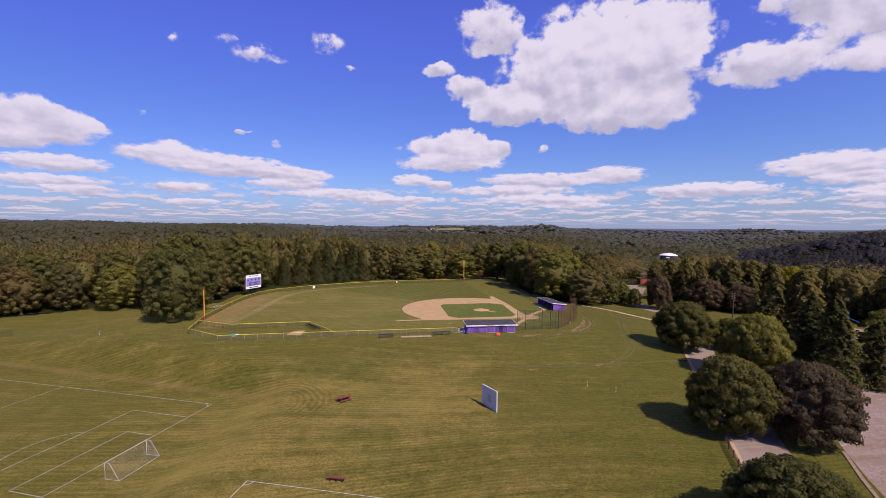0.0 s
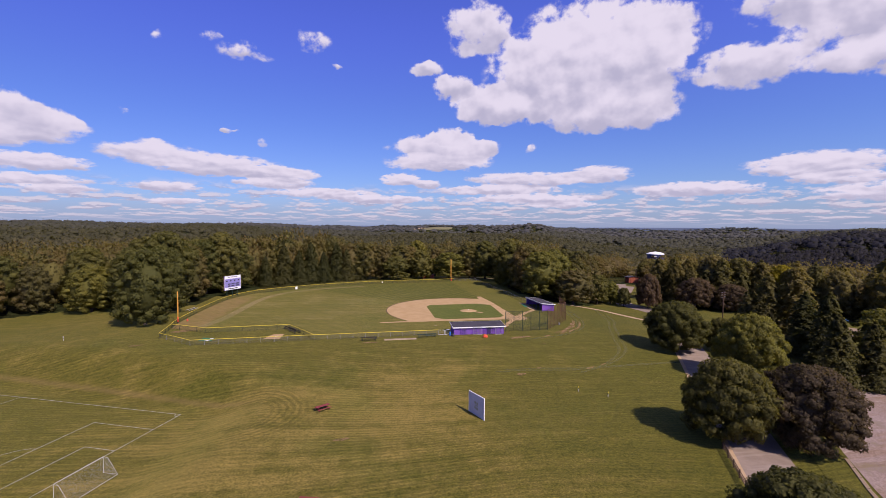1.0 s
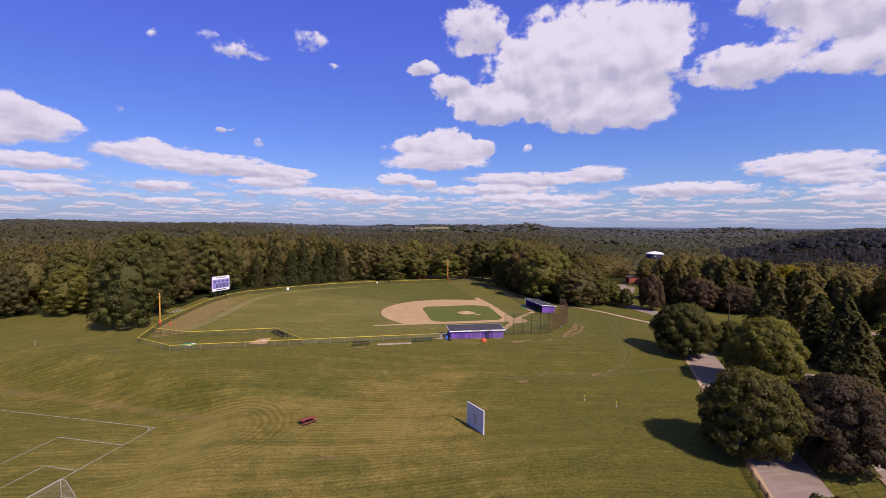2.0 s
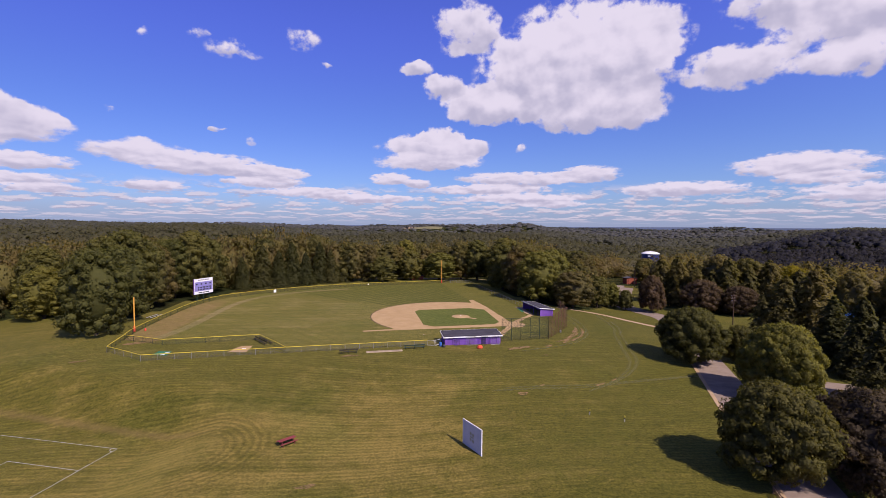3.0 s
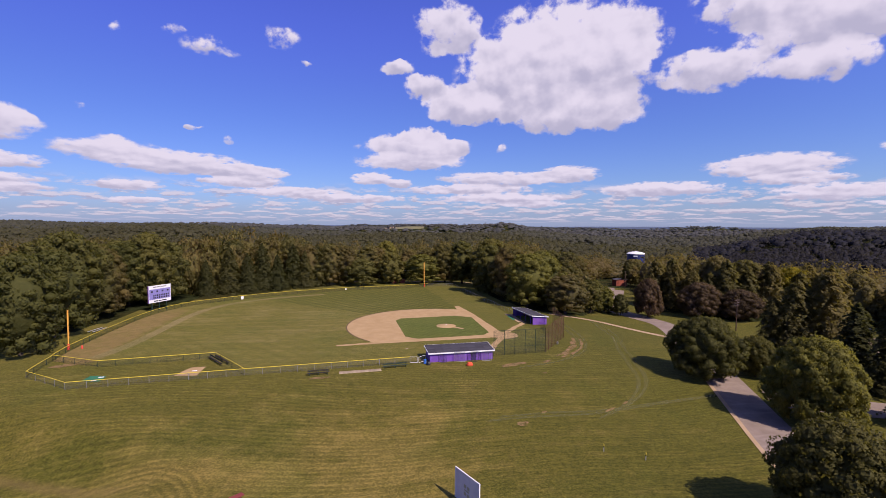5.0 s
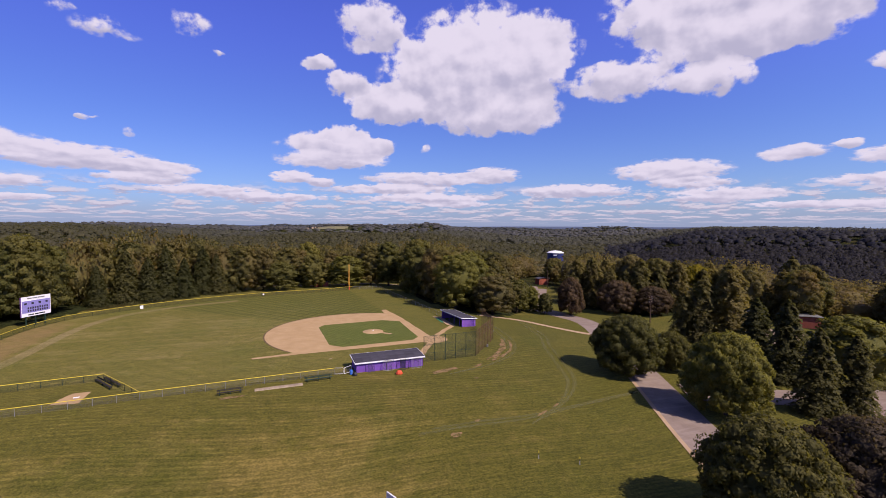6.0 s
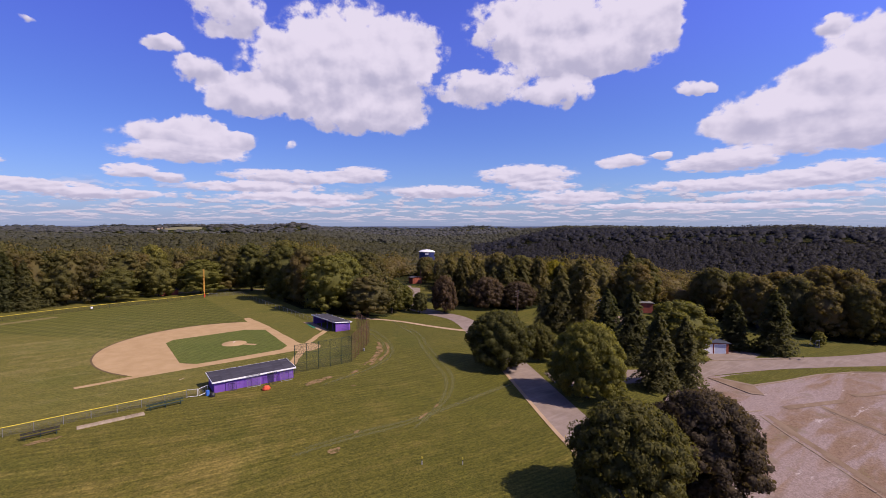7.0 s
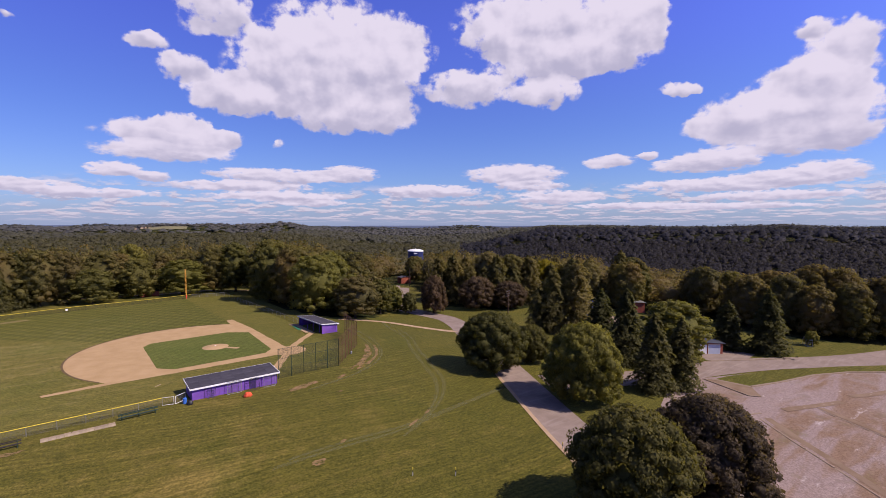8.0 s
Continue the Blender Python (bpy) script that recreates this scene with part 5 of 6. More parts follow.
drape("bullpen_mound", ragged([(-69.2, -22.0), (-67.6, -17.4), (-65.0, -17.2), (-65.2, -22.2)], 0.15, 1.2, 12), CLAY, 0.07, "pale clay patch of the bullpen mound", "dirt")
drape("turf_mat", [(-83.6, -22.6), (-83.4, -19.9), (-80.6, -20.4), (-80.6, -23.1)], MAT_GREEN, 0.07, "green turf mat round the bullpen plate", "mat")
for x, y in ((-66.4, -19.6), (-81.2, -21.0), (-81.6, -22.6)):
    p = part("plate", boxes((-0.4, 0.4, -0.2, 0.2, 0, 0.05), bevel=0.01), WHITE)
    p.matrix_world = pose(x, y, near_ground(x, y) + 0.075, 0, 0, 10)
    tagged(p, "small white plate set on the bullpen ground", "plate")


def picnic_table(x, y, turn):
    t = thing("picnic_table", "dark red wooden picnic table with attached benches", "picnic table", pose(x, y, near_ground(x, y), 0, 0, turn))
    for i in range(5):
        yy = -0.37 + i * 0.155
        part("top_board", boxes((-1.25, 1.25, yy, yy + 0.14, 0.72, 0.76), bevel=0.008), RED_WOOD, t)
    for s in (-1, 1):
        for k in range(2):
            yy = s * (0.62 + 0.15 * k)
            part("seat_board", boxes((-1.25, 1.25, yy - 0.07, yy + 0.07, 0.42, 0.46), bevel=0.008), RED_WOOD, t)
    for x0 in (-0.85, 0.85):
        part("leg", rods(((x0, -0.65, 0), (x0, -0.2, 0.72), 0.05), ((x0, 0.65, 0), (x0, 0.2, 0.72), 0.05), ((x0, -0.8, 0.40), (x0, 0.8, 0.40), 0.045), sides=4), RED_WOOD, t)


picnic_table(-50.9, -58.9, 36)


# ---- the white rebound board ----
def rebound_board():
    a, b = Vector((-26.25, -61.35)), Vector((-24.5, -65.6))
    d = (b - a).normalized()
    mid = (a + b) / 2
    turn = math.degrees(math.atan2(d.y, d.x))
    r = thing("rebound_board", "large square white practice wall standing on the lawn", "practice wall", pose(mid.x, mid.y, near_ground(mid.x, mid.y), 0, 0, turn))
    h = 2.15
    skin = plain("pale grey-white board", (0.50, 0.50, 0.54), (0.60, 0.60, 0.63), 0.7, 8.0, 0.6)
    for i in range(3):
        x0 = -h + i * 2 * h / 3
        part("board", boxes((x0 + 0.004, x0 + 2 * h / 3 - 0.004, -0.08, 0.0, 0.03, 3.52)), skin, r)
    part("edge", boxes((-h, h, -0.11, 0.03, 3.525, 3.62), (-h - 0.1, -h - 0.003, -0.11, 0.03, -0.1, 3.62), (h + 0.003, h + 0.1, -0.11, 0.03, -0.1, 3.62)), WHITE, r, "white painted edge")
    for x in (-1.5, 0, 1.5):
        part("brace", boxes((x - 0.05, x + 0.05, 0.0, 0.1, -0.2, 3.5)), BROWN_WOOD, r)
    mark = plain("faded gold paint", (0.33, 0.33, 0.22), (0.40, 0.40, 0.28), 0.8, 9.0, 0.7)
    for x0, x1, z0, z1 in ((-0.55, -0.1, 1.95, 2.35), (0.05, 0.5, 1.9, 2.3), (-0.45, 0.45, 1.62, 1.80), (-0.55, -0.15, 1.1, 1.5), (0.0, 0.5, 1.05, 1.45)):
        part("painted_mark", boxes((x0, x1, -0.088, -0.081, z0, z1)), mark, r, "faded gold painted mark")


rebound_board()


# ---- soccer ----
def line(pts, label="white painted soccer line on the grass", w=0.10, closed=False):
    drape("field_line", ribbon(pts, w), CHALK, 0.07, label, "line")


SOC, SOCD, SOCN = Vector((-76.6, -50.7)), Vector((-0.3035, -0.953)), Vector((-0.938, 0.346))


def on_pitch(along, out):
    p = SOC + SOCD * along + SOCN * out
    return (p.x, p.y)


def dashes(a, b, k):
    return [(a[0] + (b[0] - a[0]) * i / k, a[1] + (b[1] - a[1]) * i / k) for i in range(k + 1)]


line(dashes(on_pitch(0, 0), on_pitch(62, 0), 30))
line(dashes(on_pitch(0, 0), on_pitch(0, 75), 34))
line(dashes(on_pitch(6.2, 0), on_pitch(6.2, 12.0), 6))
line(dashes(on_pitch(6.2, 12.0), on_pitch(38.5, 12.0), 16))
line(dashes(on_pitch(38.5, 12.0), on_pitch(38.5, 0), 6))
line(dashes(on_pitch(13.6, 0), on_pitch(13.6, 5.5), 3))
line(dashes(on_pitch(13.6, 5.5), on_pitch(31.2, 5.5), 9))
line(dashes(on_pitch(31.2, 5.5), on_pitch(31.2, 0), 3))
line(dashes(on_pitch(0, 36.5), on_pitch(62, 36.5), 30))
line([on_pitch(22.4 + 6.6 * math.cos(a), 12.0 + 3.9 * math.sin(a)) for a in np.linspace(0.0, math.pi, 15)])
line([on_pitch(0.9 * math.cos(a), 0.9 * math.sin(a)) for a in np.linspace(0.0, math.pi / 2, 6)])
line(dashes((-60.4, -83.7), (-20.0, -95.4), 18))
line(dashes((-60.4, -83.7), (-67.0, -108.0), 12))
line([(-60.4 + 0.9 * math.cos(a), -83.7 + 0.9 * math.sin(a)) for a in np.linspace(-1.85, -0.28, 6)])


PALE_POST = plain("dull white plastic", (0.42, 0.41, 0.37), (0.56, 0.55, 0.50), 2.0, 12.0, 0.6)


def soccer_goal(x, y, turn, w, h, depth, label):
    g = thing("soccer_goal", label, "soccer goal", pose(x, y, near_ground(x, y), 0, 0, turn), "soccer goals")
    k, top = w / 2, 0.75
    r = 0.03
    for s in (-1, 1):
        part("post", rods(((s * k, 0, 0), (s * k, 0, h), r)), PALE_POST, g)
        part("stay", rods(((s * k, 0, h), (s * k, top, h - 0.1), r * 0.7), ((s * k, top, h - 0.1), (s * k, depth, 0.05), r * 0.7), ((s * k, 0, 0.05), (s * k, depth, 0.05), r * 0.7)), PALE_POST, g)
    part("crossbar", rods(((-k, 0, h), (k, 0, h), r)), PALE_POST, g)
    part("ground_bar", rods(((-k, depth, 0.05), (k, depth, 0.05), r * 0.8)), PALE_POST, g)
    bm = bmesh.new()
    for q in (((-k, 0.02, h), (k, 0.02, h), (k, top, h - 0.1), (-k, top, h - 0.1)), ((-k, top, h - 0.1), (k, top, h - 0.1), (k, depth, 0.06), (-k, depth, 0.06)),
              ((-k, 0.02, h), (-k, top, h - 0.1), (-k, depth, 0.06), (-k, 0.02, 0.06)), ((k, 0.02, h), (k, top, h - 0.1), (k, depth, 0.06), (k, 0.02, 0.06))):
        bm.faces.new([bm.verts.new(p) for p in q])
    part("net", bm, NET, g, "pale netting")


GOAL_TURN = math.degrees(math.atan2(6.5, 2.0)) - 180
soccer_goal(-79.8, -73.4, GOAL_TURN, 6.9, 2.3, 2.2, "white full-size soccer goal with a sloping net")


def marker_post(x, y, mat, label):
    ob = thing("marker_post", label, "marker post", pose(x, y, near_ground(x, y), 0, 0, 10), "marker posts")
    part("stake", rods(((0, 0, -0.2), (0, 0, 0.52), 0.055)), PALE_POST, ob)
    part("sleeve", rods(((0, 0, 0.52), (0, 0, 0.72), 0.058)), BLACK, ob, "black band")
    part("cap", rods(((0, 0, 0.72), (0, 0, 0.98), 0.062), ((0, 0, 0.98), (0, 0, 1.04), 0.045)), mat, ob)


marker_post(-3.7, -55.0, YELLOW, "short yellow and white marker post on the lawn")
marker_post(0.8, -57.9, YELLOW, "short yellow and white marker post on the lawn")
marker_post(17.2, -61.6, YELLOW, "short yellow and white marker post beside the drive")
marker_post(-116.4, -16.2, PALE_POST, "short white marker post on the lawn")
for x, y, turn in ((-25.6, -9.6, 40), (-20.0, -8.2, -30)):
    ob = part("field_stake_board", boxes((-0.6, 0.6, -0.08, 0.08, 0, 0.06), bevel=0.01), STONE)
    ob.matrix_world = pose(x, y, near_ground(x, y) + 0.03, 0, 0, turn)
    tagged(ob, "short pale board lying on the turf", "board")
shed = thing("storage_shed", "low dark red shed behind the outfield fence", "shed", pose(-15.0, 110.5, near_ground(-15, 110.5), 0, 0, 8))
part("wall", boxes((-3.0, 3.0, -1.3, 1.3, -0.4, 1.9), bevel=0.02), BRICK, shed)
part("roof", boxes((-3.2, 3.2, -1.6, 1.6, 1.905, 2.06), bevel=0.02), SHINGLE, shed)
part("door", boxes((-0.5, 0.5, -1.36, -1.31, 0, 1.7), bevel=0.01), BROWN_WOOD, shed)
far_f = thing("lawn_fence", "low dark wire fence across the far lawn", "fence")
fence_run(far_f, [(101.0, -56.0), (106.0, -60.0), (112.0, -64.4)], 1.1, 3.0, GREEN_STEEL, WIRE_GREEN, cap=False)
n_f = thing("batting_net", "dark chain-link panel standing on the lawn", "fence")
fence_run(n_f, [(-150.0, -7.0), (-144.0, -6.2)], 1.7, 3.0, GREEN_STEEL, WIRE_GREEN, cap=False)

# ---- along the drive and the lot ----
def rail_fence():
    f = thing("rail_fence", "weathered brown split-rail fence along the drive", "fence")
    a, b = Vector((7.8, -78.4)), Vector((-6.5, -108.5))
    n = 13
    pts = [a + (b - a) * i / n for i in range(n + 1)]
    for p in pts:
        o = part("post", boxes((-0.08, 0.08, -0.08, 0.08, -0.3, 1.15), bevel=0.02), BROWN_WOOD, f)
        o.location = (p.x, p.y, near_ground(p.x, p.y))
    for p, q in zip(pts, pts[1:]):
        for h in (0.35, 0.68, 1.0):
            part("rail", rods(((p.x, p.y, near_ground(p.x, p.y) + h), (q.x, q.y, near_ground(q.x, q.y) + h - 0.03), 0.055), sides=5), BROWN_WOOD, f)


rail_fence()


def kerb_line(pts, w=0.22, h=0.16, label="low worn concrete kerb"):
    """A raised kerb along the points, laid in stones of their own."""
    k = thing("kerb", label, "kerb", kind="structure")
    rng = random.Random(len(pts))
    for (ax, ay), (bx, by) in zip(pts, pts[1:]):
        length = math.hypot(bx - ax, by - ay)
        n = max(1, round(length / 2.4))
        for i in range(n):
            x, y = ax + (bx - ax) * (i + 0.5) / n, ay + (by - ay) * (i + 0.5) / n
            s = part("kerb_stone", boxes((-length / n / 2 + 0.012, length / n / 2 - 0.012, -w / 2, w / 2, -0.1, h + rng.uniform(-0.015, 0.015)), bevel=0.02), KERB, k)
            s.matrix_basis = pose(x, y, near_ground(x, y) + 0.04, 0, 0, math.degrees(math.atan2(by - ay, bx - ax)))


ISLAND = [(65.8, -62.0), (66.8, -68.2), (74.2, -70.7), (85.5, -73.6), (94.1, -77.4), (101.3, -82.3), (112, -87), (118, -86.4), (107.8, -81.3), (96.9, -74.9), (86.1, -69.5), (77.6, -65.8), (70.3, -62.9)]
drape("lot_island", ISLAND, GRASS, 0.13, "grass strip between the lane and the parking lot", "lawn")
kerb_line(ISLAND[1:7], 0.45, 0.17, "low worn tan kerb round the grass strip")
drape("lot_island", [(64.2, -60.8), (65.5, -62.0), (66.4, -68.4), (62.4, -71.4), (61.0, -69.9)], LOT_DIRT, 0.12, "bare tan nose of the strip beside the lane", "lawn")
drape("lot_divider", ribbon([(65.7, -61.9), (66.2, -65.2), (66.6, -68.6)], 0.8), KERB, 0.15, "narrow worn concrete strip across the grass", "kerb")
kerb_line([(64.3, -60.6), (61.0, -69.8), (62.3, -71.5)], 0.26, 0.14)
for pts in ([(58.6, -75.9), (65.4, -78.6), (71.6, -81.0)], [(76.4, -81.2), (81.1, -83.4), (87, -85.4)]):
    drape("lot_divider", ribbon(pts, 1.3), LOT_DIRT, 0.10, "worn tan dirt and concrete divider in the lot", "kerb")
    kerb_line(pts, 0.32, 0.05)
drape("lot_divider", ribbon([(65.0, -79.4), (62.8, -84), (60.6, -88.5), (56, -98)], 1.2), LOT_DIRT, 0.08, "brown dirt strip between parking rows", "kerb")
for pts in ([(51.2, -74.7), (46.5, -80.3), (42.0, -86.2), (37.8, -91.6), (32.0, -99)], [(63.8, -79.6), (61.6, -84.2), (59.4, -88.8), (54.6, -98.4)], [(53.9, -74.0), (51.0, -72.8)]):
    kerb_line(pts, 0.32, 0.05)
drape("lot_verge", ribbon([(52.4, -75.4), (47.6, -81.0), (43.0, -87.0), (38.8, -92.4), (33, -100)], 1.2), LOT_DIRT, 0.07, "brown dirt strip beside the kerb", "path")
drape("drive_bank", [(9, -99), (16.0, -86.5), (20.0, -79.5), (30, -66.0), (33, -69.5), (26, -79), (18.4, -90), (13, -100)], GRASS, 0.06, "strip of grass between drive and lot", "lawn")
kerb_line([(13.6, -98), (18.6, -89.6), (23, -83)], 0.5, 0.14)
kerb_line([(76.5, -55.0), (79.5, -56.3), (86, -60.5), (95, -66.0)], 0.35, 0.15)


# ---- buildings and poles ----
def gable(name, x, y, turn, w, d, h, rise, wall, roofing, label, openings=(), o=0.4):
    b = thing(name, label, "building", pose(x, y, near_ground(x, y), 0, 0, turn))
    t = 0.2
    for y0, y1 in ((-d / 2, -d / 2 + t), (d / 2 - t, d / 2)):
        bm = bmesh.new()
        vs = [bm.verts.new((xx, yy, zz)) for yy in (y0, y1) for xx, zz in ((-w / 2, -0.5), (w / 2, -0.5), (w / 2, h), (0, h + rise), (-w / 2, h))]
        bm.faces.new(vs[:5])
        bm.faces.new(vs[5:][::-1])
        for i in range(5):
            j = (i + 1) % 5
            bm.faces.new((vs[j], vs[i], vs[i + 5], vs[j + 5]))
        bmesh.ops.recalc_face_normals(bm, faces=bm.faces[:])
        part("wall", bm, wall, b)
    for x0, x1 in ((-w / 2, -w / 2 + t), (w / 2 - t, w / 2)):
        part("wall", boxes((x0, x1, -d / 2 + t, d / 2 - t, -0.5, h)), wall, b)
    for s in (-1, 1):
        bm = bmesh.new()
        k = rise / (w / 2)
        prof = ((0, h + rise + 0.02), (s * (w / 2 + o), h - k * o + 0.02), (s * (w / 2 + o), h - k * o + 0.16), (0, h + rise + 0.16))
        vs = [bm.verts.new((xx, yy, zz)) for yy in (-d / 2 - o, d / 2 + o) for xx, zz in prof]
        bm.faces.new(vs[:4])
        bm.faces.new(vs[4:][::-1])
        for i in range(4):
            j = (i + 1) % 4
            bm.faces.new((vs[j], vs[i], vs[i + 4], vs[j + 4]))
        bmesh.ops.recalc_face_normals(bm, faces=bm.faces[:])
        part("roof", bm, roofing, b)
    for face, c, ww, z0, z1, mat, nm in openings:
        if face == "front":
            q = part(nm, boxes((c - ww / 2, c + ww / 2, -d / 2 - 0.05, -d / 2 - 0.004, z0, z1), bevel=0.01), mat, b)
            part("frame", boxes((c - ww / 2 - 0.1, c - ww / 2, -d / 2 - 0.07, -d / 2 - 0.004, z0, z1 + 0.1), (c + ww / 2, c + ww / 2 + 0.1, -d / 2 - 0.07, -d / 2 - 0.004, z0, z1 + 0.1), (c - ww / 2, c + ww / 2, -d / 2 - 0.07, -d / 2 - 0.004, z1, z1 + 0.1)), WHITE, q)
    return b


BLUE_ROOF = plain("dark blue-grey roof", (0.035, 0.040, 0.055), (0.06, 0.068, 0.09), 0.8, 6.0, 0.8)
DOOR_GREY = plain("pale blue-grey door", (0.38, 0.42, 0.50), (0.46, 0.50, 0.58), 0.8, 8.0, 0.5)
gable("garage", 87.0, -50.6, -38, 6.8, 6.0, 2.6, 0.14, BRICK, BLUE_ROOF, "small brick garage with one white and one pale blue door",
      [("front", 1.3, 2.7, 0, 2.3, DOOR_GREY, "door"), ("front", -1.7, 2.2, 0, 2.3, WHITE, "door")])
gable("brick_house", 124.0, -11.0, -42, 6.0, 6.0, 3.6, 0.12, BRICK, GALV, "red brick building with a pale roof edge behind the trees")
gable("red_hut", 104.0, 112.0, 0, 6.0, 4.0, 3.0, 0.5, BRICK, SHINGLE, "red brick park hut beyond the drive")
drape("park_court", [(64, 66), (74, 62), (94, 92), (86, 100)], ASPHALT, 0.055, "grey asphalt court beside the park hut", "road")


def utility_pole(x, y, h, arms, label):
    p = thing("utility_pole", label, "utility pole", pose(x, y, ground_z(x, y), 0, 0, 25))
    part("pole", rods(((0, 0, -1), (0, 0, h), 0.16), sides=10), BROWN_WOOD, p)
    for k in range(arms):
        z = h - 0.4 - k * 0.8
        part("crossarm", boxes((-1.7, 1.7, -0.07, 0.07, z - 0.07, z + 0.07)), BROWN_WOOD, p)
        for q in (-1.5, -0.7, 0.7, 1.5):
            part("insulator", rods(((q, 0, z + 0.07), (q, 0, z + 0.28), 0.05), sides=6), GALV, p)


utility_pole(76.5, 6.5, 9.8, 3, "brown wooden utility pole with three crossarms")
utility_pole(97.0, 96.0, 9.0, 0, "bare pale pole beside the park hut")


def water_tower(x, y, top):
    z0 = ground_z(x, y)
    w = thing("water_tower", "dark blue water tank with a white domed roof among trees", "water tower", pose(x, y, z0))
    r, h = 7.2, top - z0
    bm = bmesh.new()
    rod(bm, (0, 0, -2), (0, 0, h - 2.2), r, r, 40)
    part("tank", bm, NAVY, w)
    bm = bmesh.new()
    last = None
    for rr, z in ((r + 0.4, h - 2.2), (r + 0.4, h - 1.8), (r * 0.75, h - 0.7), (r * 0.4, h - 0.15), (0.6, h)):
        ring = [bm.verts.new((rr * math.cos(a), rr * math.sin(a), z)) for a in np.linspace(0, 2 * math.pi, 40, endpoint=False)]
        if last:
            for i in range(40):
                bm.faces.new((last[i], last[(i + 1) % 40], ring[(i + 1) % 40], ring[i]))
        last = ring
    bm.faces.new(last)
    part("roof", bm, WHITE, w, "white domed roof")
    part("vent", rods(((0, 0, h), (0, 0, h + 0.35), 0.5), sides=12), WHITE, w)
    for i in range(3):
        part("band", rods(((0, 0, h - 5 - i * 3), (0, 0, h - 4.75 - i * 3), r + 0.06), sides=40), NAVY, w)
    a = math.atan2(-100 - y, -38 - x)
    q = part("lettering", boxes((-1.6, 1.6, -0.05, 0.05, -0.5, 0.5)), WHITE, w, "white painted lettering")
    q.matrix_basis = Matrix.Translation(((r + 0.05) * math.cos(a), (r + 0.05) * math.sin(a), h - 3.8)) @ pose(0, 0, 0, 0, 0, math.degrees(a) + 90)


water_tower(208, 252, 6.2)


def playground(x, y):
    p = thing("play_tower", "blue and white playground tower with a slide", "playground", pose(x, y, near_ground(x, y), 0, 0, -40))
    for sx in (-1, 1):
        for sy in (-1, 1):
            part("post", rods(((sx, sy, -0.3), (sx, sy, 3.6), 0.08)), BLUE, p)
    part("deck", boxes((-1.1, 1.1, -1.1, 1.1, 1.5, 1.6)), GALV, p)
    part("arch", rods(((-1, -1, 3.6), (0, -1, 4.2), 0.07), ((0, -1, 4.2), (1, -1, 3.6), 0.07), ((-1, 1, 3.6), (0, 1, 4.2), 0.07), ((0, 1, 4.2), (1, 1, 3.6), 0.07), ((0, -1, 4.2), (0, 1, 4.2), 0.07)), BLUE, p)
    part("slide", boxes((1.1, 4.4, -0.35, 0.35, -0.05, 0.05)), BLUE, p).matrix_basis = pose(0, 0, 2.6, 0, 24, 0)
    part("barrier", boxes((-1.1, 1.1, -1.12, -1.06, 1.6, 2.4), (-1.12, -1.06, -1.05, 1.1, 1.6, 2.4)), WHITE, p)


playground(112.0, -1.0)
playground(90.0, -14.0)
drape("play_surface", [(82, -20), (86, -8), (108, -8), (112, -18), (98, -24)], KERB, 0.06, "pale rubber surface under the playground", "path")
soccer_goal(114.8, -65.6, 35, 3.4, 1.9, 1.0, "small pale soccer goal on the far lawn")


# ---- wear on the lawns ----
def worn_patch(x, y, rx, ry, turn, seed, material=WORN, label="bare sandy patch worn in the lawn"):
    rng = random.Random(seed)
    out = []
    for i in range(18):
        a = 2 * math.pi * i / 18
        k = rng.uniform(0.6, 1.15)
        u, v = rx * k * math.cos(a), ry * k * math.sin(a)
        c, s2 = math.cos(radians(turn)), math.sin(radians(turn))
        out.append((x + u * c - v * s2, y + u * s2 + v * c))
    drape("worn_patch", out, material, 0.035, label, "bare ground", step=1.0)


for k, (x, y, rx, ry, turn) in enumerate(((-5.6, -24.0, 2.2, 0.9, 20), (2.2, -22.9, 1.5, 0.5, 30), (12.6, -13.6, 3.6, 0.75, 54), (9.0, -17.9, 2.4, 0.7, 46), (7.4, -20.2, 1.2, 0.4, 45), (14.2, -10.0, 1.8, 0.35, 58),
                                        (-12.2, -46.4, 1.0, 0.7, 10), (-7.5, -43.5, 0.7, 0.35, 30), (4.0, -44.0, 1.6, 0.3, 25), (8.0, -42.0, 1.2, 0.25, 30), (-43.5, -26.2, 2.4, 0.5, 5), (-1.0, -29.0, 0.5, 0.3, 0),
                                        (-96.0, -25.0, 1.6, 0.5, 10), (-47.0, -70.0, 1.5, 0.5, 10), (-88.0, -5.5, 2.6, 1.2, 60), (-91.5, -12.5, 2.0, 1.4, 30))):
    worn_patch(x, y, rx, ry, turn, k)
for pts, w in (([(16.8, -5.5), (15.2, -9.5), (12.6, -13.4), (9.2, -17.0), (5.6, -20.0)], 0.8), ([(18.2, -6.5), (16.4, -11.0), (13.4, -15.4), (9.6, -19.0)], 0.6), ([(-2.6, -23.2), (-5.6, -24.0), (-8.2, -24.6)], 1.1)):
    drape("worn_rut", ragged(ribbon(curve_through(pts, 4), w), 0.18, 1.0, 21), WORN, 0.038, "bare sandy rut worn behind the backstop", "bare ground", step=1.0)
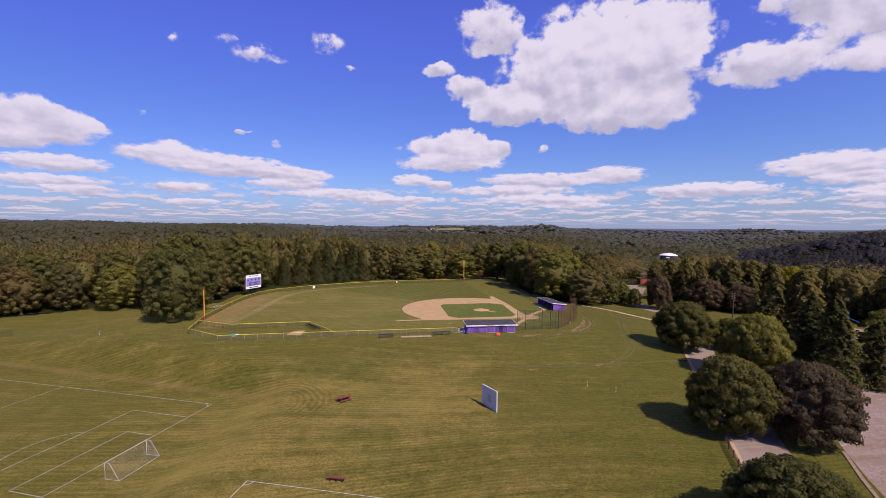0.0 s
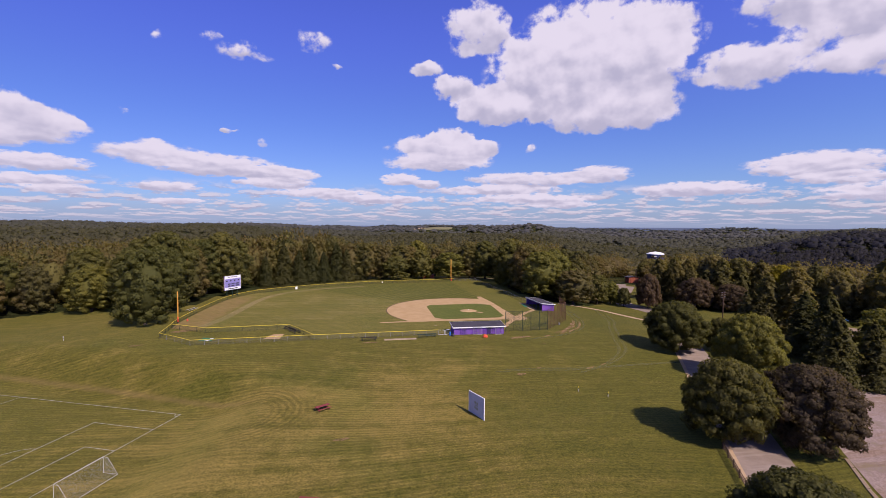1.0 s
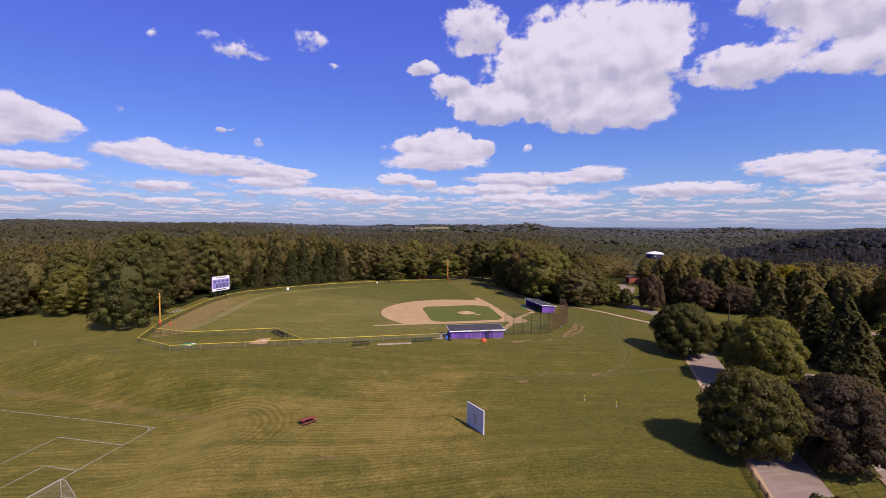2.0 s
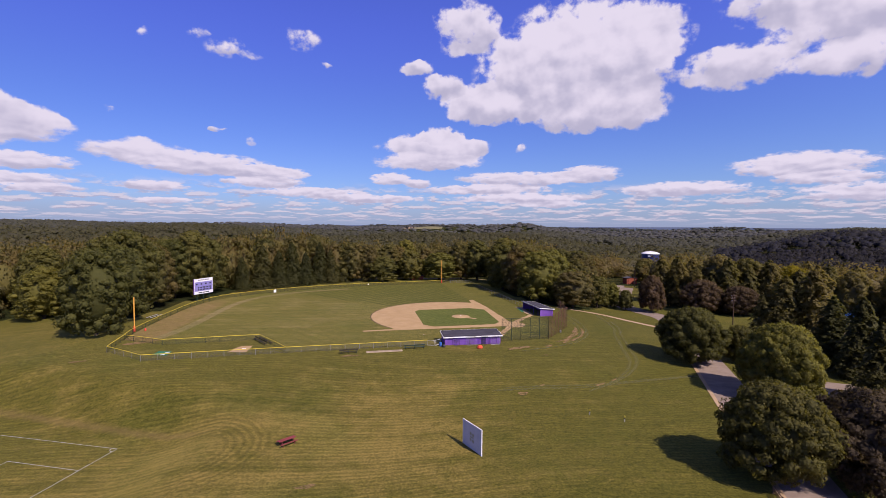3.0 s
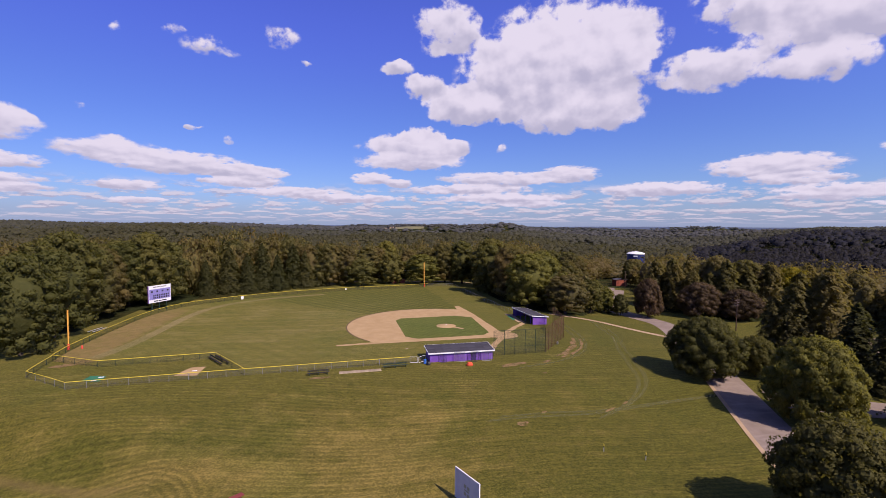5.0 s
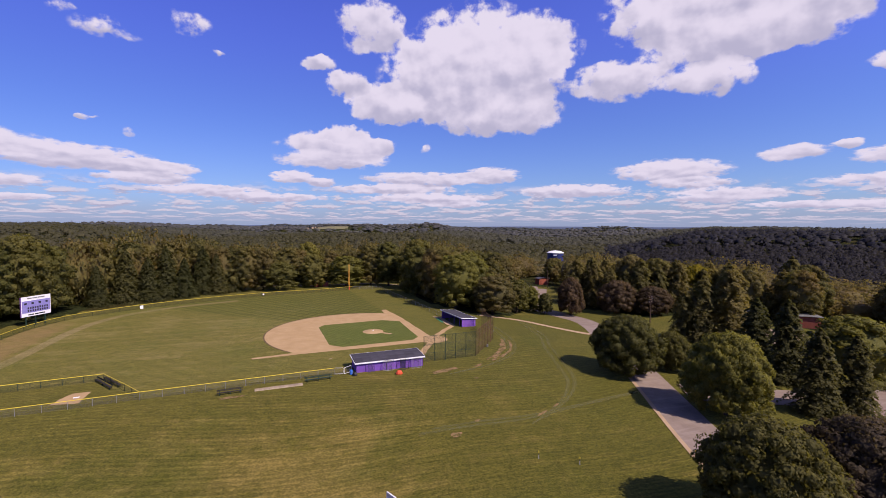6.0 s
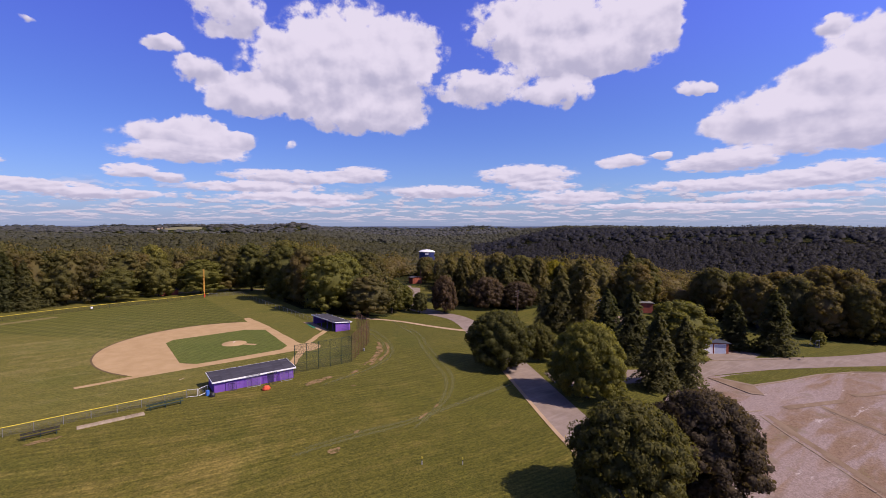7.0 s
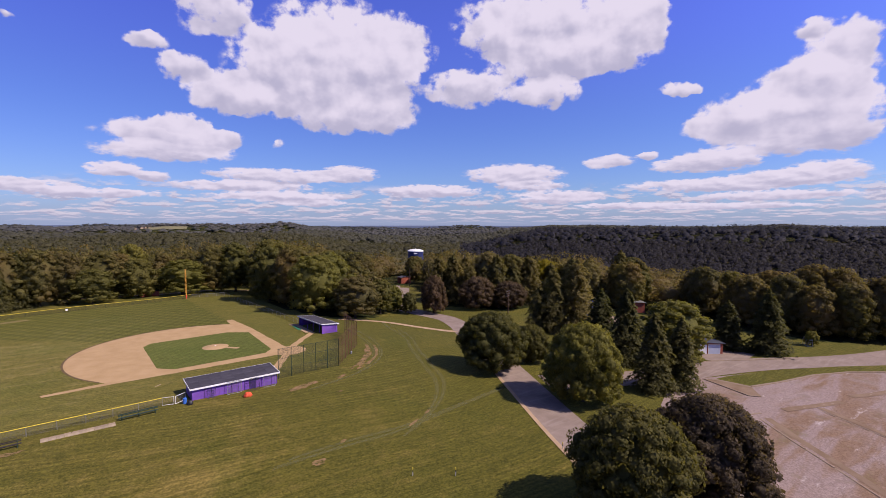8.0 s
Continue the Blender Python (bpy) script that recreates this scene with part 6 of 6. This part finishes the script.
for off in (-1.5, -0.9, 0.7, 1.3):
    for pts in ([(38, 22), (35.9, 15.3), (31.2, -1.5), (26, -12), (21.4, -23.5), (17.4, -33.3), (10.5, -40.8), (2, -46)], [(-16, -44.4), (-8, -44.2), (0.8, -44.5), (10.9, -43.1), (25.5, -40.4), (30, -39.5)], [(22, 14), (20.5, 2), (17.5, -9), (12.5, -17.5), (5.0, -23), (-4, -25.5)]):
        drape("wheel_track", ribbon(curve_through([(x + off, y + off * 0.4) for x, y in pts], 6), 0.42), TRACK, 0.026, "pale wheel track worn across the lawn", "track")
drape("mower_band", ribbon(curve_through([(-88.5, -8), (-86.2, 3), (-85.3, 20), (-84.6, 34), (-82.5, 46), (-77.5, 56.5), (-69, 65), (-60, 70.5), (-48, 76)], 6), 2.6), BAND, 0.045, "pale dry band of turf inside the outfield fence", "lawn")

# ---- the woods round the field ----
OAK_ROWS = [[], [], [], []]


def oak(x, y, size, tall, leaf, label):
    k = sum(len(r) for r in OAK_ROWS)
    OAK_ROWS[k % 4].append((x, y, size, (k * 77) % 360, tall, leaf, label))


EDGE = "tall leafy oak at the edge of the woods"
# single trees that stand out of the edge
oak(-104.0, -3.4, 0.98, 1.08, LEAF_DARK, "tall broad dark-green tree behind the bullpen foul pole")
oak(-106.5, 12.0, 1.02, 1.05, LEAF_DARK, EDGE)
oak(-137.5, 33.0, 1.10, 0.74, LEAF_LIGHT, "rounded yellow-green tree at the edge of the woods")
oak(23.0, 60.0, 1.05, 1.05, LEAF_WOOD, "tall tree behind the first-base dugout")
oak(19.0, 72.0, 1.0, 1.05, LEAF_DARK, "dark tree behind the first-base fence")
oak(46.5, 39.0, 0.66, 0.95, LEAF_DARK, "dark broad tree beside the footpath")
# the park trees behind right field and first base
PARK = "broad round tree in the park behind the fence"
for x, y, height, radius, leaf, label in (
        (-55.5, 103.0, 19.0, 7.6, LEAF_WOOD, PARK), (-47.0, 102.5, 19.5, 7.0, LEAF_WOOD, PARK), (-40.0, 104.5, 18.6, 6.6, LEAF_WOOD, PARK), (-33.0, 101.5, 12.6, 7.8, LEAF_DARK, "low spreading green tree behind the outfield fence"),
        (-27.5, 120.0, 18.4, 9.0, LEAF_WOOD, PARK), (-19.6, 124.0, 21.2, 6.4, LEAF_LIGHT, "tall yellow-green tree in the park"), (-18.6, 109.0, 15.4, 6.6, LEAF_DARK, PARK),
        (-3.8, 108.5, 14.6, 9.6, LEAF_LIGHT, "broad light-green tree behind the far foul pole"), (8.0, 111.0, 20.4, 7.6, LEAF_WOOD, PARK), (15.5, 106.0, 21.4, 7.6, LEAF_DARK, PARK), (25.5, 90.0, 23.4, 10.0, LEAF_DARK, "very tall dark tree behind the first-base fence"),
        (23.5, 41.5, 19.6, 8.6, LEAF_LIGHT, "broad light-green tree behind the first-base dugout"), (31.5, 47.0, 20.6, 8.2, LEAF_LIGHT, "broad light-green tree behind the first-base dugout"), (32.5, 30.5, 13.6, 7.6, LEAF_EAST, "low dark broad tree beside the footpath"),
        (52.0, 66.0, 21.0, 7.4, LEAF_WOOD, PARK), (46.0, 74.0, 21.5, 7.4, LEAF_WOOD, PARK), (53.9, 42.0, 9.6, 3.8, LEAF_LIGHT, "small light-green tree beside the footpath")):
    oak(x, y, radius / 7.2, height * 7.2 / radius / 20.0, leaf, label)
for x, y, k in ((112.0, 114.0, 0.60), (121.0, 122.0, 0.64), (126.0, 133.0, 0.66), (136.0, 150.0, 0.70), (150.0, 166.0, 0.76), (157.0, 182.0, 0.80)):
    oak(x, y, k, 1.0, LEAF_WOOD, "small tree at the edge of the grass lane")
oak(55.5, 34.5, 0.40, 1.0, LEAF_WOOD, "small open tree on the grass island")
oak(46.0, 58.0, 0.95, 0.95, LEAF_WOOD, EDGE)
oak(115.5, 23.5, 0.90, 1.0, LEAF_GOLD, "golden-yellow tree among dark pines")
oak(72.0, -50.5, 1.10, 0.66, LEAF_LIGHT, "low dome-shaped green tree by the garage")
oak(115.0, -66.0, 0.24, 0.85, LEAF_LIGHT, "small bushy tree on the far lawn")

# the wood's edge, a front row and a row behind it
rng = random.Random(12)
PINE_ROWS = [(x, y, k, t, 0.98, None, "tall dark pine by the playground") for x, y, k, t in ((74, -14.5, 0.92, 250), (79, -19, 1.08, 35), (70.5, -11.5, 0.66, 140))]


def edge_row(pts, gap, back, size, leaf, pines=0.0):
    for (ax, ay), (bx, by) in zip(pts, pts[1:]):
        length = math.hypot(bx - ax, by - ay)
        n = max(1, round(length / gap))
        nx, ny = -(by - ay) / length, (bx - ax) / length
        for i in range(n):
            t = (i + rng.uniform(0.2, 0.8)) / n
            d = back + rng.uniform(0, 3.5)
            x, y = ax + (bx - ax) * t + nx * d, ay + (by - ay) * t + ny * d
            s = size * rng.uniform(0.86, 1.12)
            if rng.random() < pines:
                PINE_ROWS.append((x, y, s, rng.uniform(0, 360), rng.uniform(0.9, 1.1), None, "dark pine at the edge of the woods"))
            else:
                oak(x, y, s, rng.uniform(0.92, 1.08), leaf if rng.random() < 0.75 else LEAF_WOOD, EDGE)


LEFT = [(-215, -20), (-182, 12), (-160, 25), (-151, 35)]
edge_row(LEFT, 9.0, 3, 0.85, LEAF_EAST)
edge_row(LEFT + [(-124, 36)], 11.0, 13, 1.0, LEAF_DARK)
edge_row([(-133, 47), (-119, 40), (-110, 26)], 9.0, 3, 0.95, LEAF_DARK)
MID = [(-107, 22), (-107, 30), (-107, 48), (-96, 70)]
edge_row(MID, 8.5, 2, 1.12, LEAF_DARK)
edge_row(MID, 9.0, 11, 1.2, LEAF_DARK)
CENTRE = [(-90, 76), (-66, 94), (-56, 102)]
edge_row(CENTRE, 8.0, 9, 1.0, LEAF_WOOD, 0.35)
edge_row([(-58, 128), (-40, 146), (0, 156), (30, 150)], 10, 3, 0.9, LEAF_WOOD)
edge_row([(38, 104), (46, 88), (58, 80)], 10, 3, 0.95, LEAF_WOOD)
edge_row([(62, 86), (78, 112), (100, 128)], 10, 3, 0.72, LEAF_WOOD)
PINES = [(76, 50), (82, 36), (96, 26), (108, 17), (122, 2), (126, -12)]
edge_row(PINES, 6.5, 2, 0.86, LEAF_PINE, 0.75)
edge_row(PINES, 7.0, 9, 0.92, LEAF_PINE, 0.6)
FAR = [(133, -22), (131, -36), (122, -50), (125, -62), (131, -76), (160, -95), (190, -114)]
edge_row(FAR, 8.5, 2, 0.80, LEAF_EAST, 0.1)
edge_row(FAR, 9.0, 12, 0.86, LEAF_WOOD, 0.1)

for proto, rows in zip(TALL, OAK_ROWS):
    stand(proto, rows, "trees at the edge of the woods")
stand(WHITE_PINE, PINE_ROWS, "pines at the edge of the woods")


def scatter_woods(name, label, seed, r0, r1, gap, crown, detail, leafs, leaf, material, tops=(14, 21), az0=-44, az1=88):
    """One mesh of many small rough crowns over the wooded land between two distances; each crown is a heap of leafy lobes."""
    rng = np.random.default_rng(seed)
    count = int((az1 - az0) / 360 * math.pi * (r1 * r1 - r0 * r0) / (gap * gap))
    r = np.sqrt(rng.uniform(r0 * r0, r1 * r1, count))
    a = np.radians(rng.uniform(az0, az1, count))
    spots = []
    for x, y in zip(-40 + r * np.sin(a), -105 + r * np.cos(a)):
        if abs(x) < 270 and abs(y) < 270:
            # kept clear: the mown land, the lane to the water tank, and the path behind the outfield
            along = ((x - 95) * 113 + (y - 100) * 152) / 189.4
            back = 14 / math.hypot(x + 40, y)
            if inside(OPEN, x, y) or inside(OPEN, x - (x + 40) * back, y - y * back) or -12 < along < 225 and abs((x - 95) * 152 - (y - 100) * 113) / 189.4 < 14 or 118 < y + 0.25 * x < 126 and -60 < x < 30:
                continue
        if abs(x - 285) < 125 and 2490 < y < 2640 or abs(x - 195) < 60 and 2540 < y < 2640:
            continue
        spots.append((x, y, ground_z(x, y)))
    p = np.array(spots)
    n = len(p)
    wave = np.array([noise.noise(Vector((x * 0.02, y * 0.02, 9.0))) for x, y, z in spots])
    h, w = rng.uniform(tops[0], tops[1], n) + 3.5 * wave, crown * rng.uniform(0.72, 1.28, n)
    foot = 2.0 if r0 < 300 else 5.0
    # a few kinds of crown, each turned and sized for its place
    kinds = [full_crown(seed * 10 + i, 1.0, 0.5, 0.0, detail, leafs[0], 0.18, leafs[1], leaf / 15.0, 1.15 if r0 < 600 else 0.9) for i in range(6)]
    chunks = []
    for i, (kv, kf, km) in enumerate(kinds):
        own = np.arange(i, n, len(kinds))
        m, size = len(own), len(kv)
        t = rng.uniform(0, 6.283, m)
        c, q = np.cos(t)[:, None], np.sin(t)[:, None]
        turn = lambda e, sx, sz: np.stack([(e[None, :, 0] * c - e[None, :, 1] * q) * sx, (e[None, :, 0] * q + e[None, :, 1] * c) * sx, e[None, :, 2] * sz], 2)
        v = turn(kv, 2 * w[own][:, None], (h[own] - foot)[:, None]) + p[own][:, None] + np.array([0, 0, foot])
        soft = turn(km, np.ones((m, 1)), np.ones((m, 1)))
        step = (np.arange(m) * size)[:, None, None]
        chunks.append((v.reshape(-1, 3), [(f[None] + step).reshape(-1, f.shape[1]) for f in kf], soft.reshape(-1, 3)))
    vs, fs, ns, k = [], [], [], 0
    for v, f, m in chunks:
        vs.append(v)
        fs += [g + k for g in f]
        ns.append(m)
        k += len(v)
    v, soft = np.concatenate(vs), np.concatenate(ns)
    if r0 >= 600:
        # a far canopy shades as one rolling mass
        soft = soft + np.array([0.0, 0.0, 1.0])
    tagged(new(name, mesh_of(name, v, fs, material, soft)), label, "woods", kind="stuff")


MIXED = "mixed green and browning woodland canopy"
EASTERN = "dark green and brown woodland canopy"
scatter_woods("woods", MIXED, 5, 150, 330, 8.4, 5.4, 2, (40, 9), 0.70, LEAF_WOOD, (13, 21), -44, 24)
scatter_woods("woods", EASTERN, 5, 150, 330, 8.4, 5.4, 2, (40, 9), 0.70, LEAF_EAST, (10, 15), 24, 56)
scatter_woods("woods", EASTERN, 5, 150, 330, 8.4, 5.2, 2, (40, 9), 0.70, LEAF_EAST, (6, 10), 56, 88)
scatter_woods("woods", MIXED, 15, 330, 600, 9.8, 6.6, 2, (14, 6), 1.05, LEAF_WOOD, (13, 21), -44, 24)
scatter_woods("woods", EASTERN, 15, 330, 600, 9.8, 6.6, 2, (14, 6), 1.05, LEAF_EAST, (8, 13), 24, 88)
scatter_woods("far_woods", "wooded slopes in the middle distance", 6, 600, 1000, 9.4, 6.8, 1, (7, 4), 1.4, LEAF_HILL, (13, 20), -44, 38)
scatter_woods("far_woods", "shaded wooded slopes across the valley", 6, 600, 1000, 6.6, 5.1, 1, (9, 4), 1.5, LEAF_RIDGE_SHADE, (12, 17), 38, 88)
HILLS = "dense woods on the hills across the valley"
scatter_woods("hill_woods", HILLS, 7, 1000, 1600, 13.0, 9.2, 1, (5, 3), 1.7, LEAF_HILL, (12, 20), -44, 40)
scatter_woods("hill_woods", "dark woods on the long ridge", 7, 1000, 1600, 14.0, 9.6, 1, (5, 2), 1.8, LEAF_RIDGE_SHADE, (12, 20), 40, 88)
scatter_woods("hill_woods", HILLS, 8, 1600, 2400, 18.0, 12.4, 1, (4, 2), 1.7, LEAF_MID_HAZE, (12, 21), -44, 88)
scatter_woods("hill_woods", "hazy grey-green woods on the farther hills", 9, 2400, 3500, 30.0, 18.5, 1, (3, 2), 1.4, LEAF_FAR_HAZE, (13, 22), -44, 88)
scatter_woods("hill_woods", "hazy grey-green woods on the farther hills", 10, 3500, 4350, 40.0, 22.5, 1, (3, 1), 1.4, LEAF_FAR_HAZE, (13, 22), -44, 88)


def far_ridges():
    """Blue distance: the last ridges on the skyline."""
    verts, faces = [], []
    n = 180
    for i in range(n + 1):
        a = radians(-62 + 168 * i / n)
        h = 26 + 9 * noise.noise(Vector((i * 0.06, 2.0, 0))) + 4 * noise.noise(Vector((i * 0.21, 5.0, 0)))
        for r, z in ((4600, h - 90), (4640, h - 12), (4700, h), (4760, h - 4)):
            verts.append((-40 + r * math.sin(a), -105 + r * math.cos(a), z))
    for i in range(n):
        for k in range(3):
            j = i * 4 + k
            faces.append((j, j + 4, j + 5, j + 1))
    # distance haze goes into the blue base colour of these ridges
    m, q = fresh("haze-blue distance")
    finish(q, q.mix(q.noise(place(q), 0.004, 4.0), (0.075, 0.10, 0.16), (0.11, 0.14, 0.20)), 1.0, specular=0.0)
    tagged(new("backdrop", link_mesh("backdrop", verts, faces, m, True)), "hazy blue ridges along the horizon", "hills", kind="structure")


far_ridges()


def hill_field():
    """The mown field on the far hillside."""
    verts, faces, k = [], [], 12
    for j in range(k + 1):
        for i in range(k + 1):
            u, v = i / k - 0.5, j / k - 0.5
            x, y = 305 + u * 170 + v * 24, 2567 + v * 120
            verts.append((x, y, ground_z(x, y) + 2.5))
    for j in range(k):
        for i in range(k):
            if (i in (0, k - 1)) and (j in (0, k - 1)):
                continue
            a = j * (k + 1) + i
            faces.append((a, a + 1, a + k + 2, a + k + 1))
    tagged(new("hill_field", link_mesh("hill_field", verts, faces, PASTURE, True)), "pale mown field on the far wooded hillside", "field", kind="structure")


hill_field()


def farmhouse(x, y, turn, w, label):
    b = gable("farmhouse", x, y, turn, w, w * 0.7, w * 0.45, w * 0.22, STONE, SHINGLE, label)
    b.matrix_world = pose(x, y, ground_z(x, y) + 1.5, 0, 0, turn)


for x, y, turn, w in ((196, 2600, 20, 13), (172, 2588, -15, 11), (212, 2622, 60, 15), (150, 2610, 35, 10), (228, 2590, 10, 9)):
    farmhouse(x, y, turn, w, "far pale farm building beside the hillside field")
